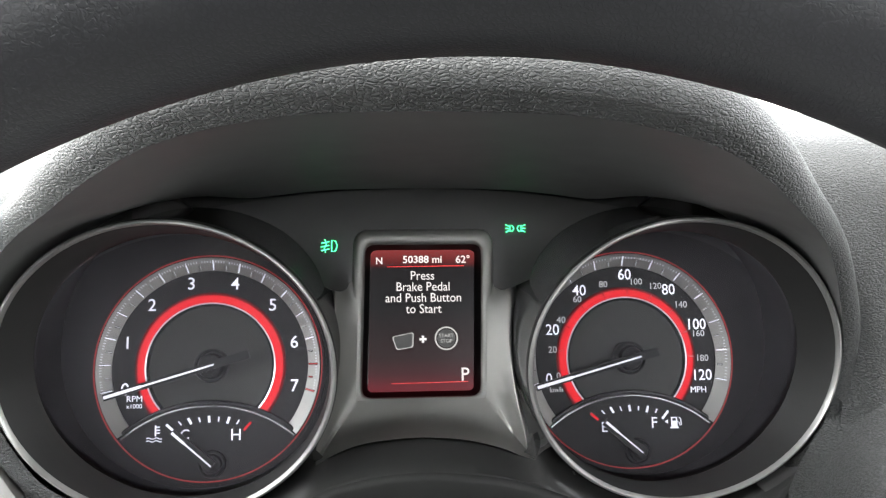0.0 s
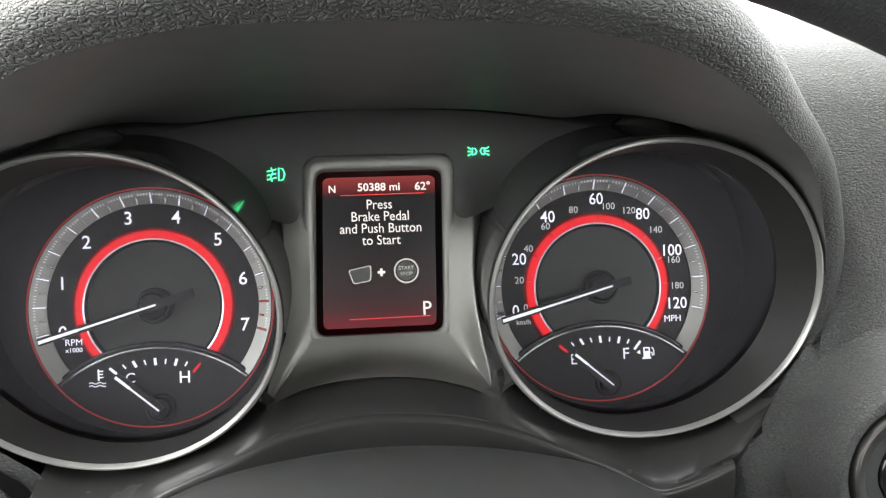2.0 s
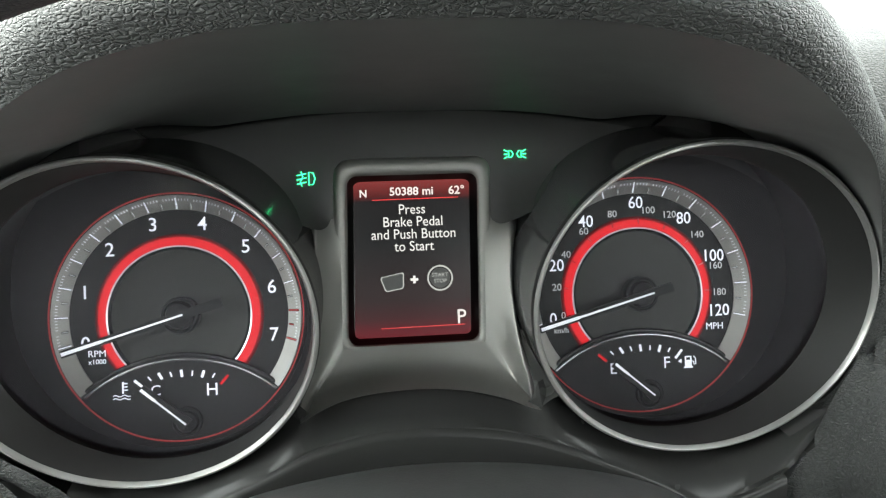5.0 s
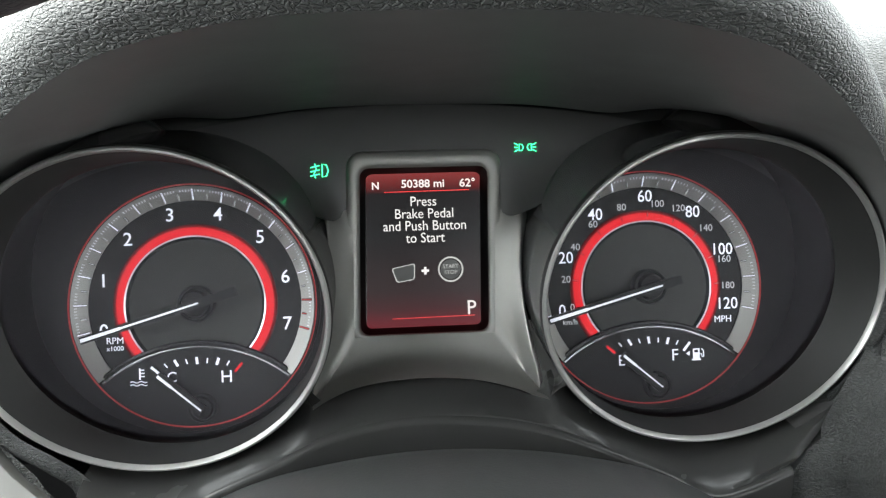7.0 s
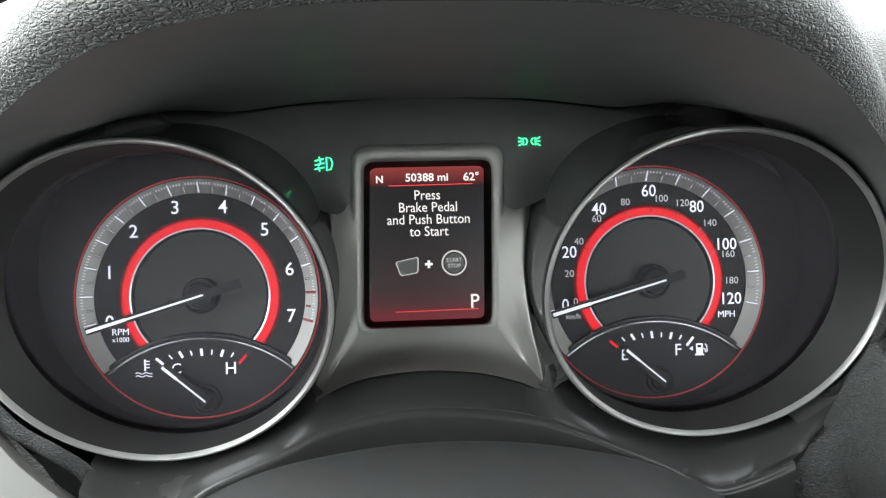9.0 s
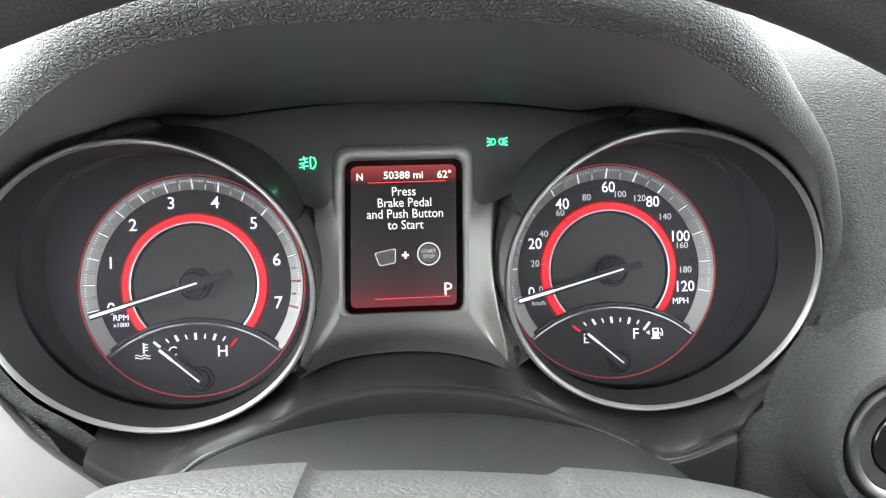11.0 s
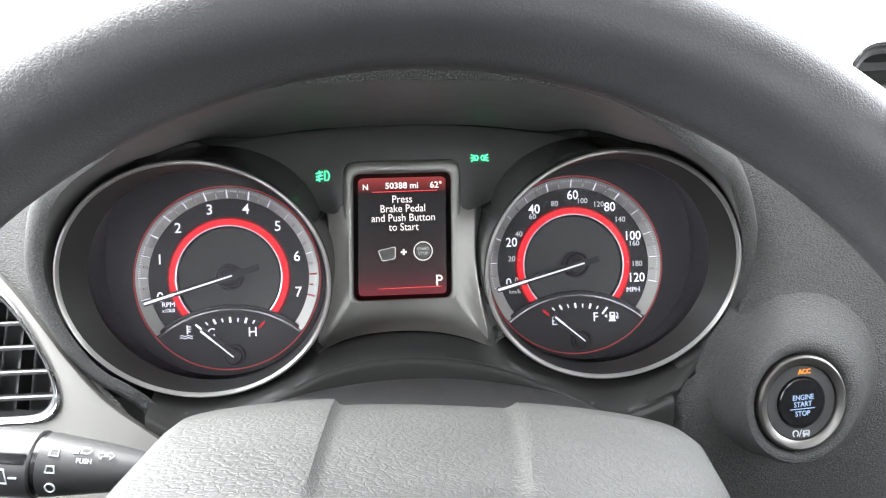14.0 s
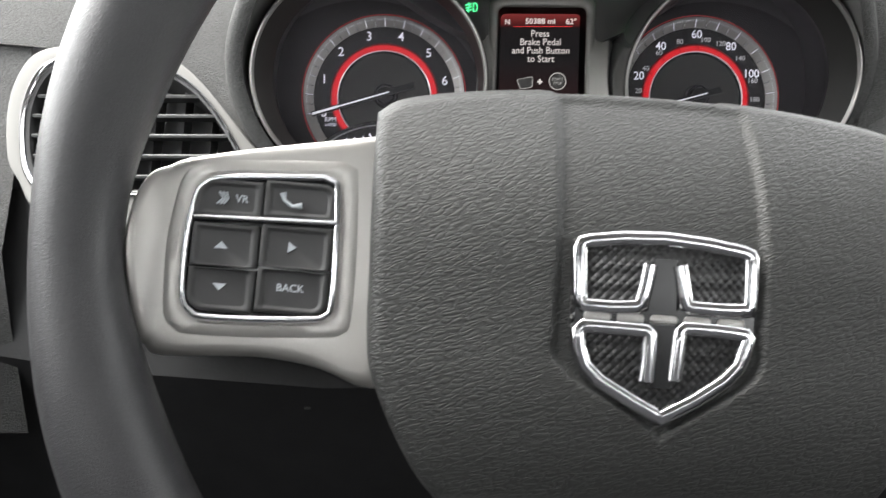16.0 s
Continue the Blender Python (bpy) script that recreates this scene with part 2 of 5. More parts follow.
def band(name, c, r0, r1, a0, a1, z0, z1, mat, parent, m, label="", n=96, smooth=True):
    """A flat or sloped ring segment with thickness."""
    o, i = ellipse(*c, r1, r1, n, a0, a1), ellipse(*c, r0, r0, n, a0, a1)
    rings = [[(x, y, min(z0, z1) - 0.6) for x, y in i], [(x, y, z0) for x, y in i], [(x, y, z1) for x, y in o], [(x, y, min(z0, z1) - 0.6) for x, y in o]]
    return loft(name, rings, mat, parent, label, wrap_c=abs(a1 - a0) >= 359.9, m=m, smooth=smooth)


def pipe(name, pts, r, mat, parent, m=None, label="", closed=False, n=10, squash=1.0):
    """A round bar along points; r is one number or one for each point."""
    pts = [Vector(p) for p in pts]
    if m is not None:
        pts = [m @ p for p in pts]
    rr = r if isinstance(r, (list, tuple)) else [r] * len(pts)
    rings = []
    up = Vector((0, 0, 1))
    for i, p in enumerate(pts):
        a, b = pts[i - 1] if (i or closed) else p, pts[(i + 1) % len(pts)] if (i + 1 < len(pts) or closed) else p
        t = (b - a).normalized()
        if i == 0:
            up = Vector((0, 0, 1)) if abs(t.z) < 0.9 else Vector((0, 1, 0))
        s = t.cross(up).normalized()
        up = s.cross(t).normalized()
        rings.append([p + (s * math.cos(q) + up * math.sin(q) * squash) * rr[i] for q in (2 * math.pi * k / n for k in range(n))])
    return loft(name, rings, mat, parent, label, wrap_c=True, wrap_r=closed, caps=not closed)


def lathe(name, profile, mat, parent, m, label="", n=64):
    """A turned shape round local z: profile of (radius, z)."""
    return loft(name, [[(r * math.cos(2 * math.pi * k / n), r * math.sin(2 * math.pi * k / n), z) for k in range(n)] for r, z in profile], mat, parent, label, wrap_c=True, m=m)


def bar(name, x, y, length, width, angle, z0, z1, mat, parent, m, label=""):
    c, s = math.cos(radians(angle)), math.sin(radians(angle))
    q = [(-length / 2, -width / 2), (length / 2, -width / 2), (length / 2, width / 2), (-length / 2, width / 2)]
    return slab(name, [(x + a * c - b * s, y + a * s + b * c) for a, b in q], z0, z1, mat, parent, m, label, smooth=False)


def writing(name, body, x, y, size, z, mat, parent, m, label="", angle=0.0, align="CENTER", squeeze=1.0, bold=0.0, lean=0.0):
    """Raised lettering, centred on (x, y) of the local plane."""
    cu = bpy.data.curves.new(name, "FONT")
    cu.body, cu.size, cu.align_x, cu.align_y = body, size, align, "CENTER"
    cu.extrude, cu.resolution_u, cu.offset, cu.shear = 0.08, 3, bold * size, lean
    tmp = new(name, cu)
    me = bpy.data.meshes.new_from_object(tmp.evaluated_get(bpy.context.evaluated_depsgraph_get()))
    bpy.data.objects.remove(tmp)
    bpy.data.curves.remove(cu)
    me.transform(m @ pose(x, y, z, 0, 0, angle) @ Matrix.Diagonal((squeeze, 1, 1, 1)))
    me.materials.clear()
    me.materials.append(mat)
    me.name = name
    ob = new(name, me)
    ob.parent = parent
    if parent.type == "EMPTY":
        ob.matrix_parent_inverse = Matrix.Translation(-Vector(parent.location))
    return tagged(ob, label)


def spline(pts, n):
    """Smooth points through the given ones."""
    p = [Vector(q) for q in pts]
    p = [p[0] * 2 - p[1], *p, p[-1] * 2 - p[-2]]
    out = []
    for i in range(1, len(p) - 2):
        for k in range(n):
            t = k / n
            a, b, c, d = p[i - 1], p[i], p[i + 1], p[i + 2]
            out.append(0.5 * ((2 * b) + (c - a) * t + (2 * a - 5 * b + 4 * c - d) * t * t + (3 * b - a - 3 * c + d) * t ** 3))
    out.append(p[-2])
    return out


# ---------------------------------------------------------------- local frames, in millimetres
MM = Matrix.Diagonal((0.001, 0.001, 0.001, 1))
CL = pose(0, 0.01206, 0.99631, 73, 0, 0) @ MM          # dial plane: x right, y up, z towards the driver
WH = pose(-0.0035, -0.288, 0.977, 68.8, 0, 0) @ pose(0, 0, 0, 0, 0, -4.6) @ MM   # steering wheel plane
MID = -0.005                                           # the cluster's plane of symmetry


# ---------------------------------------------------------------- dashboard
dash = thing("dashboard", (0, 0.1, 0.8), "dark grey grained vinyl dashboard with a hooded instrument binnacle", "dashboard")
HALF = [(0, -0.137, 1.1240), (0.028, -0.137, 1.1236), (0.054, -0.136, 1.1215), (0.086, -0.131, 1.1145), (0.110, -0.121, 1.1035),
        (0.134, -0.104, 1.0890), (0.154, -0.086, 1.0775), (0.172, -0.067, 1.0640), (0.186, -0.053, 1.0450), (0.1945, -0.0465, 1.0200),
        (0.1925, -0.046, 0.9920), (0.1775, -0.047, 0.9650), (0.1610, -0.050, 0.9540), (0.1505, -0.050, 0.9450), (0.1455, -0.050, 0.9360), (0.143, -0.050, 0.918), (0.143, -0.050, 0.86), (0.145, -0.050, 0.78)]
TUCK = (0.0, 0.016, 0.032, 0.040, 0.044, 0.050, 0.050)      # towards the centre the hood ends behind the trim
LIP = [Vector((MID - x + 0.004 * max(0.0, min(1.0, (1.03 - z) / 0.04)), y, z)) for x, y, z in reversed(HALF[1:])] + [Vector((MID + x, y + d, z)) for (x, y, z), d in zip(HALF, (0,) * (len(HALF) - 7) + TUCK)]
LIP = spline(LIP, 6)


def outward(i):
    a, b = LIP[max(0, i - 1)], LIP[min(len(LIP) - 1, i + 1)]
    t = b - a
    return Vector((-t.z, 0, t.x)).normalized()


def ease(t):
    t = max(0.0, min(1.0, t))
    return t * t * (3 - 2 * t)


# the hood: a rounded lip, then back over the top; at the sides it runs back into the dashboard
rings = [[] for _ in range(13)]
lining = [[], [], [], []]
for i, p in enumerate(LIP):
    n = outward(i)
    sx = -1 if p.x < MID else 1
    top = ease(1 - (abs(p.x - MID) - 0.06) / 0.10) if p.z > 1.05 else 0.0
    r = 0.0095 + 0.0145 * top
    ry = r * (1.0 + 1.1 * top)
    for k, ring in enumerate(rings[:8]):
        a = radians(-20 + 110 * k / 7)
        ring.append(p + n * (r * (math.sin(a) + 0.342)) + Vector((0, ry * (1 - math.cos(a)), 0)))
    over = ((0.0035, 0.05), (0.006, 0.11), (0.004, 0.20), (-0.012, 0.36), (-0.06, 0.56))
    side = ((0.0015, 0.018), (0.003, 0.035), (0.004, 0.06), (0.004, 0.09), (0.004, 0.12))
    for ring, (on, oy), (sn, sy) in zip(rings[8:], over, side):
        ring.append(p + n * (r * 1.342 + on * top + sn * (1 - top)) + Vector((0, ry + oy * top + sy * (1 - top), 0)))
    # lining of the hood, from the lip back to the instrument panel
    back = Vector((MID + (p.x - MID) * 1.02, 0.027 - 0.02 * (1 - top), 1.0045 + (p.z - 1.0045) * 0.675))
    if p.z < 1.06:
        k = ease((1.06 - p.z) / 0.03)
        back = back.lerp(Vector((p.x + 0.004 * sx, 0.0, p.z)), k)
    def clear(v):
        """Keep the lining above the gauge rims."""
        dx = (abs(v.x + 0.0025) - 0.1175) / 0.0752
        if abs(dx) < 1 and v.z > 1.03:
            low = 1.0135 + 0.0692 * math.sqrt(1 - dx * dx)
            v.z = 0.5 * (v.z + low + math.hypot(v.z - low, 0.005))
        return v
    if p.z < 0.985:
        continue
    lining[0].append(rings[0][-1] + Vector((0, 0.0006, 0)) + n * 0.0008)
    lining[1].append(p + Vector((0, 0.006, 0)) + n * 0.0002)
    lining[2].append(clear(p.lerp(back, 0.5) + n * 0.003 * top))
    lining[3].append(clear(back + n * 0.001))
loft("hood", rings, LEATHER, dash, "black grained vinyl hood over the gauges")
loft("hood_lining", lining, UNDER, dash, "smooth matt black hood lining")

# vinyl panels on both sides of the hood, rolling back into the dashboard top
EDGE = [(0.80, 0.1556), (0.86, 0.1556), (0.905, 0.1556), (0.933, 0.1556), (0.9395, 0.1562), (0.948, 0.1670), (0.956, 0.1775), (0.968, 0.1880), (0.99, 0.197), (1.02, 0.2025), (1.045, 0.194), (1.062, 0.182), (1.077, 0.162), (1.090, 0.142), (1.103, 0.120), (1.116, 0.09), (1.13, 0.06)]


def edge_x(z):
    for (z0, x0), (z1, x1) in zip(EDGE, EDGE[1:]):
        if z <= z1:
            return x0 + (x1 - x0) * max(0, (z - z0) / (z1 - z0))
    return EDGE[-1][1]


def lip_y(z):
    return -0.060 if z < 0.93 else -0.060 + 0.013 * (z - 0.93) / 0.035 if z < 0.965 else -0.046


def right_face(x, y, z, x0):
    """The centre panel's face: a crease along its edge, a swell round the start button, and back towards the console."""
    crease = (0.003 + max(0.0, min(0.02, lip_y(z) - y))) * math.exp(-((x - x0) / 0.009) ** 2) * max(0.4, 1 - ease((z - 0.938) / 0.012), ease((z - 0.972) / 0.02)) if z < 1.09 else 0
    swell = 0.005 * math.exp(-((x - 0.2165) / 0.062) ** 2 - ((z - 0.944) / 0.062) ** 2)
    return y - swell + crease + 0.10 * max(0, x - 0.26) ** 1.5


def side_panel(sx, name, profile, width, label):
    rows = []
    prof = spline([(0, y, z) for y, z in profile], 4)
    for q in prof:
        x0 = edge_x(q.z) if q.y < 0.06 else 0.05
        far = width(q.z) if q.y < 0.06 else width(2.0)
        far = max(far, x0 + 0.002)
        row = []
        for k in range(97):
            f = (k / 96) ** 1.8
            x = x0 + (far - x0) * f
            row.append(Vector((MID + sx * x, right_face(x, q.y, q.z, x0) if sx > 0 else q.y, q.z)))
        rows.append(row)
    loft(name, rows, LEATHER, dash, label)
    return [row[0] for row in rows]


CENTRE = [(-0.072, 0.80), (-0.070, 0.86), (-0.064, 0.93), (-0.0545, 0.98), (-0.046, 1.03), (-0.036, 1.075), (-0.022, 1.102), (0.012, 1.119), (0.09, 1.127), (0.30, 1.115), (0.56, 1.07)]
leather_edge = side_panel(1, "centre_side_panel", CENTRE, lambda z: 1.2, "dark grey grained vinyl panel")
side_panel(-1, "door_side_panel", [(-0.082, 0.80), (-0.080, 0.86), (-0.076, 0.905), (-0.056, 0.937), (-0.034, 0.974), (-0.010, 1.013), (0.012, 1.050), (0.030, 1.074), (0.058, 1.090), (0.13, 1.098), (0.30, 1.09), (0.56, 1.05)], lambda z: 0.160 if z < 0.937 else 0.160 + (z - 0.937) * 1.02 if z < 0.99 else 0.214 + (z - 0.99) * 1.5 if z < 1.022 else 0.262 + (z - 1.022) * 12 if z < 1.045 else 0.60, "dark grey grained vinyl panel")

# the dashboard's end beyond the side vent
rows = [[Vector((-x, y + 0.004 + 0.5 * max(0, x - 0.42) ** 1.6, z)) for x in (0.352, 0.37, 0.40, 0.44, 0.48, 0.52, 0.56, 0.60, 0.635)] for y, z in ((-0.082, 0.78), (-0.080, 0.86), (-0.076, 0.905), (-0.056, 0.937), (-0.034, 0.974), (-0.010, 1.013), (0.012, 1.050), (0.030, 1.074))]
loft("dash_end", rows, LEATHER, dash, "dark grey grained vinyl end panel")

# ---------------------------------------------------------------- instrument cluster
cluster = thing("instrument_cluster", (MID, 0.0, 0.95), "black instrument cluster, two round red-lit gauges and a lit screen", "instrument cluster")
# black panel behind and above the gauges, with a rounded top
arch = [(-205, -75), (205 + 2 * MID * 1000, -75)] + [(x, 112 - (x + 5) ** 2 / 1150) for x in range(190, -201, -10)]
slab("back_panel", arch, -12, -6, BLACK, cluster, CL, "matt black panel behind the gauges")


def warning_panel():
    """Black panel that carries the tell-tales, dipping to a notch on each side of the screen frame."""
    top = [(MID * 1000 + x, 91.5 - x * x / 1150) for x in (-150 + 1.5 * k for k in range(201))]
    low = []
    for x, _ in top:
        u = abs(x - MID * 1000)
        low.append((x, 66 if u < 33 else 36 + 6 * max(0.0, 1 - max(0.0, u - 36) / 7) ** 2 + max(0.0, u - 43) ** 1.25 * 0.2))
    forth = lambda x: 9.0 * ease((abs(x - MID * 1000) - 37) / 10)
    rings = [[(x, y, 2) for x, y in top]]
    for k in range(9):
        f = k / 8
        rings.append([(a[0], a[1] + (b[1] - a[1]) * f, 6.3 + forth(a[0]) * f ** 6) for a, b in zip(top, low)])
    rings.append([(x, y, 0) for x, y in low])
    return loft("warning_panel", rings, WARN, cluster, "satin black panel with tell-tale lamps", m=CL)


warning_panel()


def bezel(sx, name):
    cx = -0.0025 + sx * 0.1175
    n = 96
    E0 = [Vector((cx + 0.0740 * math.cos(a), -0.046, 1.0110 + 0.0685 * math.sin(a))) for a in (2 * math.pi * k / n for k in range(n))]
    ring = lambda ax, az, y, dx=0.0, dz=0.0: [Vector((cx + dx + ax * math.cos(a), y, 1.0110 + dz + az * math.sin(a))) for a in (2 * math.pi * k / n for k in range(n))]
    # outer wall: flares into the panel
    wall = loft(name, [ring(0.0735, 0.0680, -0.0455), ring(0.0728, 0.0673, -0.040), ring(0.0725, 0.0702, -0.025, 0, -0.0035), ring(0.0725, 0.0720, -0.005, 0, -0.006),
                       ring(0.074, 0.0735, 0.012, 0, -0.0085), ring(0.076, 0.075, 0.026, 0, -0.0095)], TUBE, cluster, "gloss black gauge tube", wrap_c=True)
    loft("rim", [ring(0.0744, 0.0689, -0.0462), ring(0.0738, 0.0683, -0.0472), ring(0.0730, 0.0675, -0.0474), ring(0.0723, 0.0668, -0.0464), ring(0.0718, 0.0663, -0.0446)], RIMSILVER, wall, "satin chrome rim", wrap_c=True)
    loft("rim_flank", [ring(0.0730, 0.0675, -0.0405), ring(0.0748, 0.0693, -0.0430), ring(0.0749, 0.0694, -0.0450), ring(0.0744, 0.0689, -0.0463)], CONE, wall, "dark grey outer flank of the rim", wrap_c=True)
    ox = -sx * 0.0025
    loft("cone", [ring(0.0718, 0.0663, -0.0452), ring(0.0712, 0.0659, -0.0436, ox * 0.1, -0.0003), ring(0.0676, 0.0645, -0.0275, ox * 0.9, -0.0038), ring(0.0671, 0.0639, -0.0258, ox, -0.0042)],
         CONE, wall, "dark grey satin cone", wrap_c=True)
    loft("inner_wall", [ring(0.0671, 0.0639, -0.0258, ox, -0.0042), ring(0.0677, 0.0645, -0.0250, ox, -0.0044), ring(0.0700, 0.0680, -0.014, ox * 0.6, -0.0056), ring(0.0718, 0.0725, 0.02, 0, -0.0095)], DIAL, wall, wrap_c=True)
    lens = ring(0.0678, 0.0646, -0.0250, ox, -0.0043)
    lens = [p + Vector((0, 0.001 - (p.z - 1.0066) * 0.07, 0)) for p in lens]
    mid = sum(lens, Vector()) / len(lens)
    loft("lens", [lens, [mid + (p - mid) * 0.6 + Vector((0, -0.0004, 0)) for p in lens], [mid + (p - mid) * 0.02 + Vector((0, -0.0006, 0)) for p in lens]], CLEAR, wall, "clear plastic lens", wrap_c=True).visible_shadow = False
    return wall


bezel(-1, "tachometer_bezel")
bezel(1, "speedometer_bezel")

# silver trim between the gauges: a raised frame round the screen in a bowl that sweeps forward to the gauges and the ridge
lean = lambda u, v: -3.4 + u + 0.0256 * (v - 64)          # the screen leans a little
X0 = -3.7


def resample(pts, n, start):
    """n points evenly along a closed outline, from the point nearest to start."""
    k = min(range(len(pts)), key=lambda i: (pts[i][0] - start[0]) ** 2 + (pts[i][1] - start[1]) ** 2)
    q = [Vector((*p, 0)) for p in pts[k:] + pts[:k]]
    if sum(a.x * b.y - b.x * a.y for a, b in zip(q, q[1:] + q[:1])) < 0:
        q = [q[0]] + q[1:][::-1]
    q.append(q[0])
    ln = [0.0]
    for a, b in zip(q, q[1:]):
        ln.append(ln[-1] + (b - a).length)
    out, j = [], 0
    for i in range(n):
        d = ln[-1] * i / n
        while ln[j + 1] < d:
            j += 1
        p = q[j].lerp(q[j + 1], (d - ln[j]) / max(1e-9, ln[j + 1] - ln[j]))
        out.append((p.x, p.y))
    return out


def polar(pts, c, n):
    """Where rays from c meet a closed outline."""
    out = []
    for k in range(n):
        a = 2 * math.pi * k / n
        d = (math.cos(a), math.sin(a))
        best = 0
        for (x0, y0), (x1, y1) in zip(pts, pts[1:] + pts[:1]):
            ex, ey = x1 - x0, y1 - y0
            det = d[0] * -ey + d[1] * ex
            if abs(det) < 1e-9:
                continue
            s = ((x0 - c[0]) * -ey + (y0 - c[1]) * ex) / det
            u = (d[0] * (y0 - c[1]) - d[1] * (x0 - c[0])) / det
            if s > 0 and -1e-6 <= u <= 1 + 1e-6:
                best = max(best, s)
        out.append((c[0] + best * d[0], c[1] + best * d[1]))
    return out


mix2 = lambda a, b, t: [((1 - t) * p[0] + t * q[0], (1 - t) * p[1] + t * q[1]) for p, q in zip(a, b)]
leant = lambda x0, y0, x1, y1, r, n=6: [(lean(x, y), y) for x, y in round_rect(x0, y0, x1, y1, r, n)]
f_in = resample(leant(-30.8, -18.7, 30.8, 61.0, 4.2), 160, (27, 61))
f_out = resample([(lean(x, y), y) for x, y in round_rect(-37.3, -21.4, 37.3, 69.2, (7.5, 7.5, 5.5, 5.5), 6)], 160, (29, 68.3))
trim = loft("screen_trim", [[(x, y, z) for x, y in mix2(f_out, f_in, t)] for t, z in ((0, 0), (0, 6.2), (0.05, 7.1), (0.16, 7.8), (0.5, 8.1), (0.80, 7.8), (0.93, 7.1), (1, 6.0))],
            TRIMGREY, cluster, "satin silver frame round the screen", wrap_c=True, m=CL)
loft("screen_bezel", [[(x, y, z) for x, y in mix2(f_in, [(X0 - 0.8 + (x - X0 + 0.8) * 0.93, 21 + (y - 21) * 0.95) for x, y in f_in], t)] for t, z in ((-0.02, 6.3), (0.06, 5.6), (0.6, 1.0), (0.9, -2.0), (1, -4.9))], BEZEL, trim, "black inner bezel", wrap_c=True, m=CL)
ARCH = [(0.0468, -0.0395, 0.9632), (0.0405, -0.0375, 0.9645), (0.0321, -0.034, 0.9668), (0.015, -0.031, 0.9702), (-0.0051, -0.030, 0.9717), (-0.0251, -0.031, 0.9712), (-0.0392, -0.033, 0.9694), (-0.0495, -0.0365, 0.9666), (-0.0565, -0.0395, 0.9636)]


def on_tube(sx, edge, back=0.007):
    """Points on the gauge tube that face the bowl's crest."""
    cx, out = -0.0025 + sx * 0.1175, []
    for p in edge:
        y = p.y + back
        f = min(1, max(0, (y + 0.0425) / 0.04))
        d = Vector((p.x - cx, 0, p.z - (1.0110 - 0.0060 * f))).normalized()
        out.append(Vector((cx, max(y, -0.0425), 1.0110 - 0.0060 * f)) + Vector((d.x * 0.0734, 0, d.z * (0.0682 + 0.0045 * f))))
    return out


def bowl():
    """Silver bowl that grows out of the frame: down one gauge, along the arch over the ridge, and up the other gauge."""
    near, far, on = [], [], []
    fall = Vector((0, 0.005, -0.0022))

    def cheek(sx):
        key = [CL @ Vector((lean(sx * u, v), v, z)) for u, v, z in ((36.8, 45, 5.4), (39.4, 43, 5.6), (42.4, 40.5, 7.0), (44.8, 35.5, 11.0), (44.8, 27, 13), (44.2, 10, 14.5), (46, -8, 16.5), (48.2, -22, 19.5), (50, -34, 25.5), (51.2, -44, 31))] + [Vector(ARCH[0 if sx > 0 else -1])]
        f = spline(key, 5)
        q = [k / (len(f) - 1) for k in range(len(f))]
        n = [CL @ Vector((lean(sx * 33.9, 43 - 61 * t), 43 - 61 * t, 6.9 + 1.22 * ease(t / 0.14))) for t in q]
        w = on_tube(sx, f)
        for k in range(1, 12):
            w[-k] = (f[-k] + fall).lerp(w[-k], ease((k - 1) / 11))
        black = []
        for p, e in zip(f[-19:], on_tube(sx, f[-19:], -0.004)):
            p = p + Vector((0, 0.0022, -0.0008))
            m = p.lerp(e, 0.5) + Vector((0, 0.003, 0))
            black.append([p * (1 - t) ** 2 + m * 2 * t * (1 - t) + e * t * t for t in (j / 6 for j in range(7))])
        loft("tube_skirt", black, RIDGEBLACK, cluster, "gloss black skirt of the gauge tube")
        return n, f, w
    n, f, w = cheek(1)
    near, far, on = near + n, far + f, on + w
    arc = spline(ARCH, 6)
    for k, p in enumerate(arc):
        q = k / (len(arc) - 1)
        near.append(CL @ Vector((lean(33.4 - 66.8 * q, -19.9), -19.9, 8.12)))
        far.append(p)
        on.append(p + fall)
    n, f, w = cheek(-1)
    near, far, on = near + n[::-1], far + f[::-1], on + w[::-1]
    inv, rows = CL.inverted(), []
    for a, b, w in zip(near, far, on):
        la, lb = inv @ a, inv @ b
        low = ease((8 - la.y) / 24)
        f = 0.62 + 0.13 * low
        c = CL @ Vector((la.x + (lb.x - la.x) * f, la.y + (lb.y - la.y) * f, la.z + (lb.z - la.z) * (0.55 - 0.4 * low)))
        e = b + (b - c).normalized() * ((w - b).length * (0.4 - 0.32 * low))
        rows.append([a * (1 - t) ** 3 + c * (3 * t * (1 - t)) + b * t ** 3 for t in (q / 18 for q in range(19))] + [b * (1 - t) ** 2 + e * (2 * t * (1 - t)) + w * t * t for t in (q / 8 for q in range(1, 9))])
    return loft("bowl", rows, TRIMGREY, trim, "satin silver bowl round the screen frame")


bowl()

# ---------------------------------------------------------------- gauge faces
ARC0, ARC1 = 218, -38


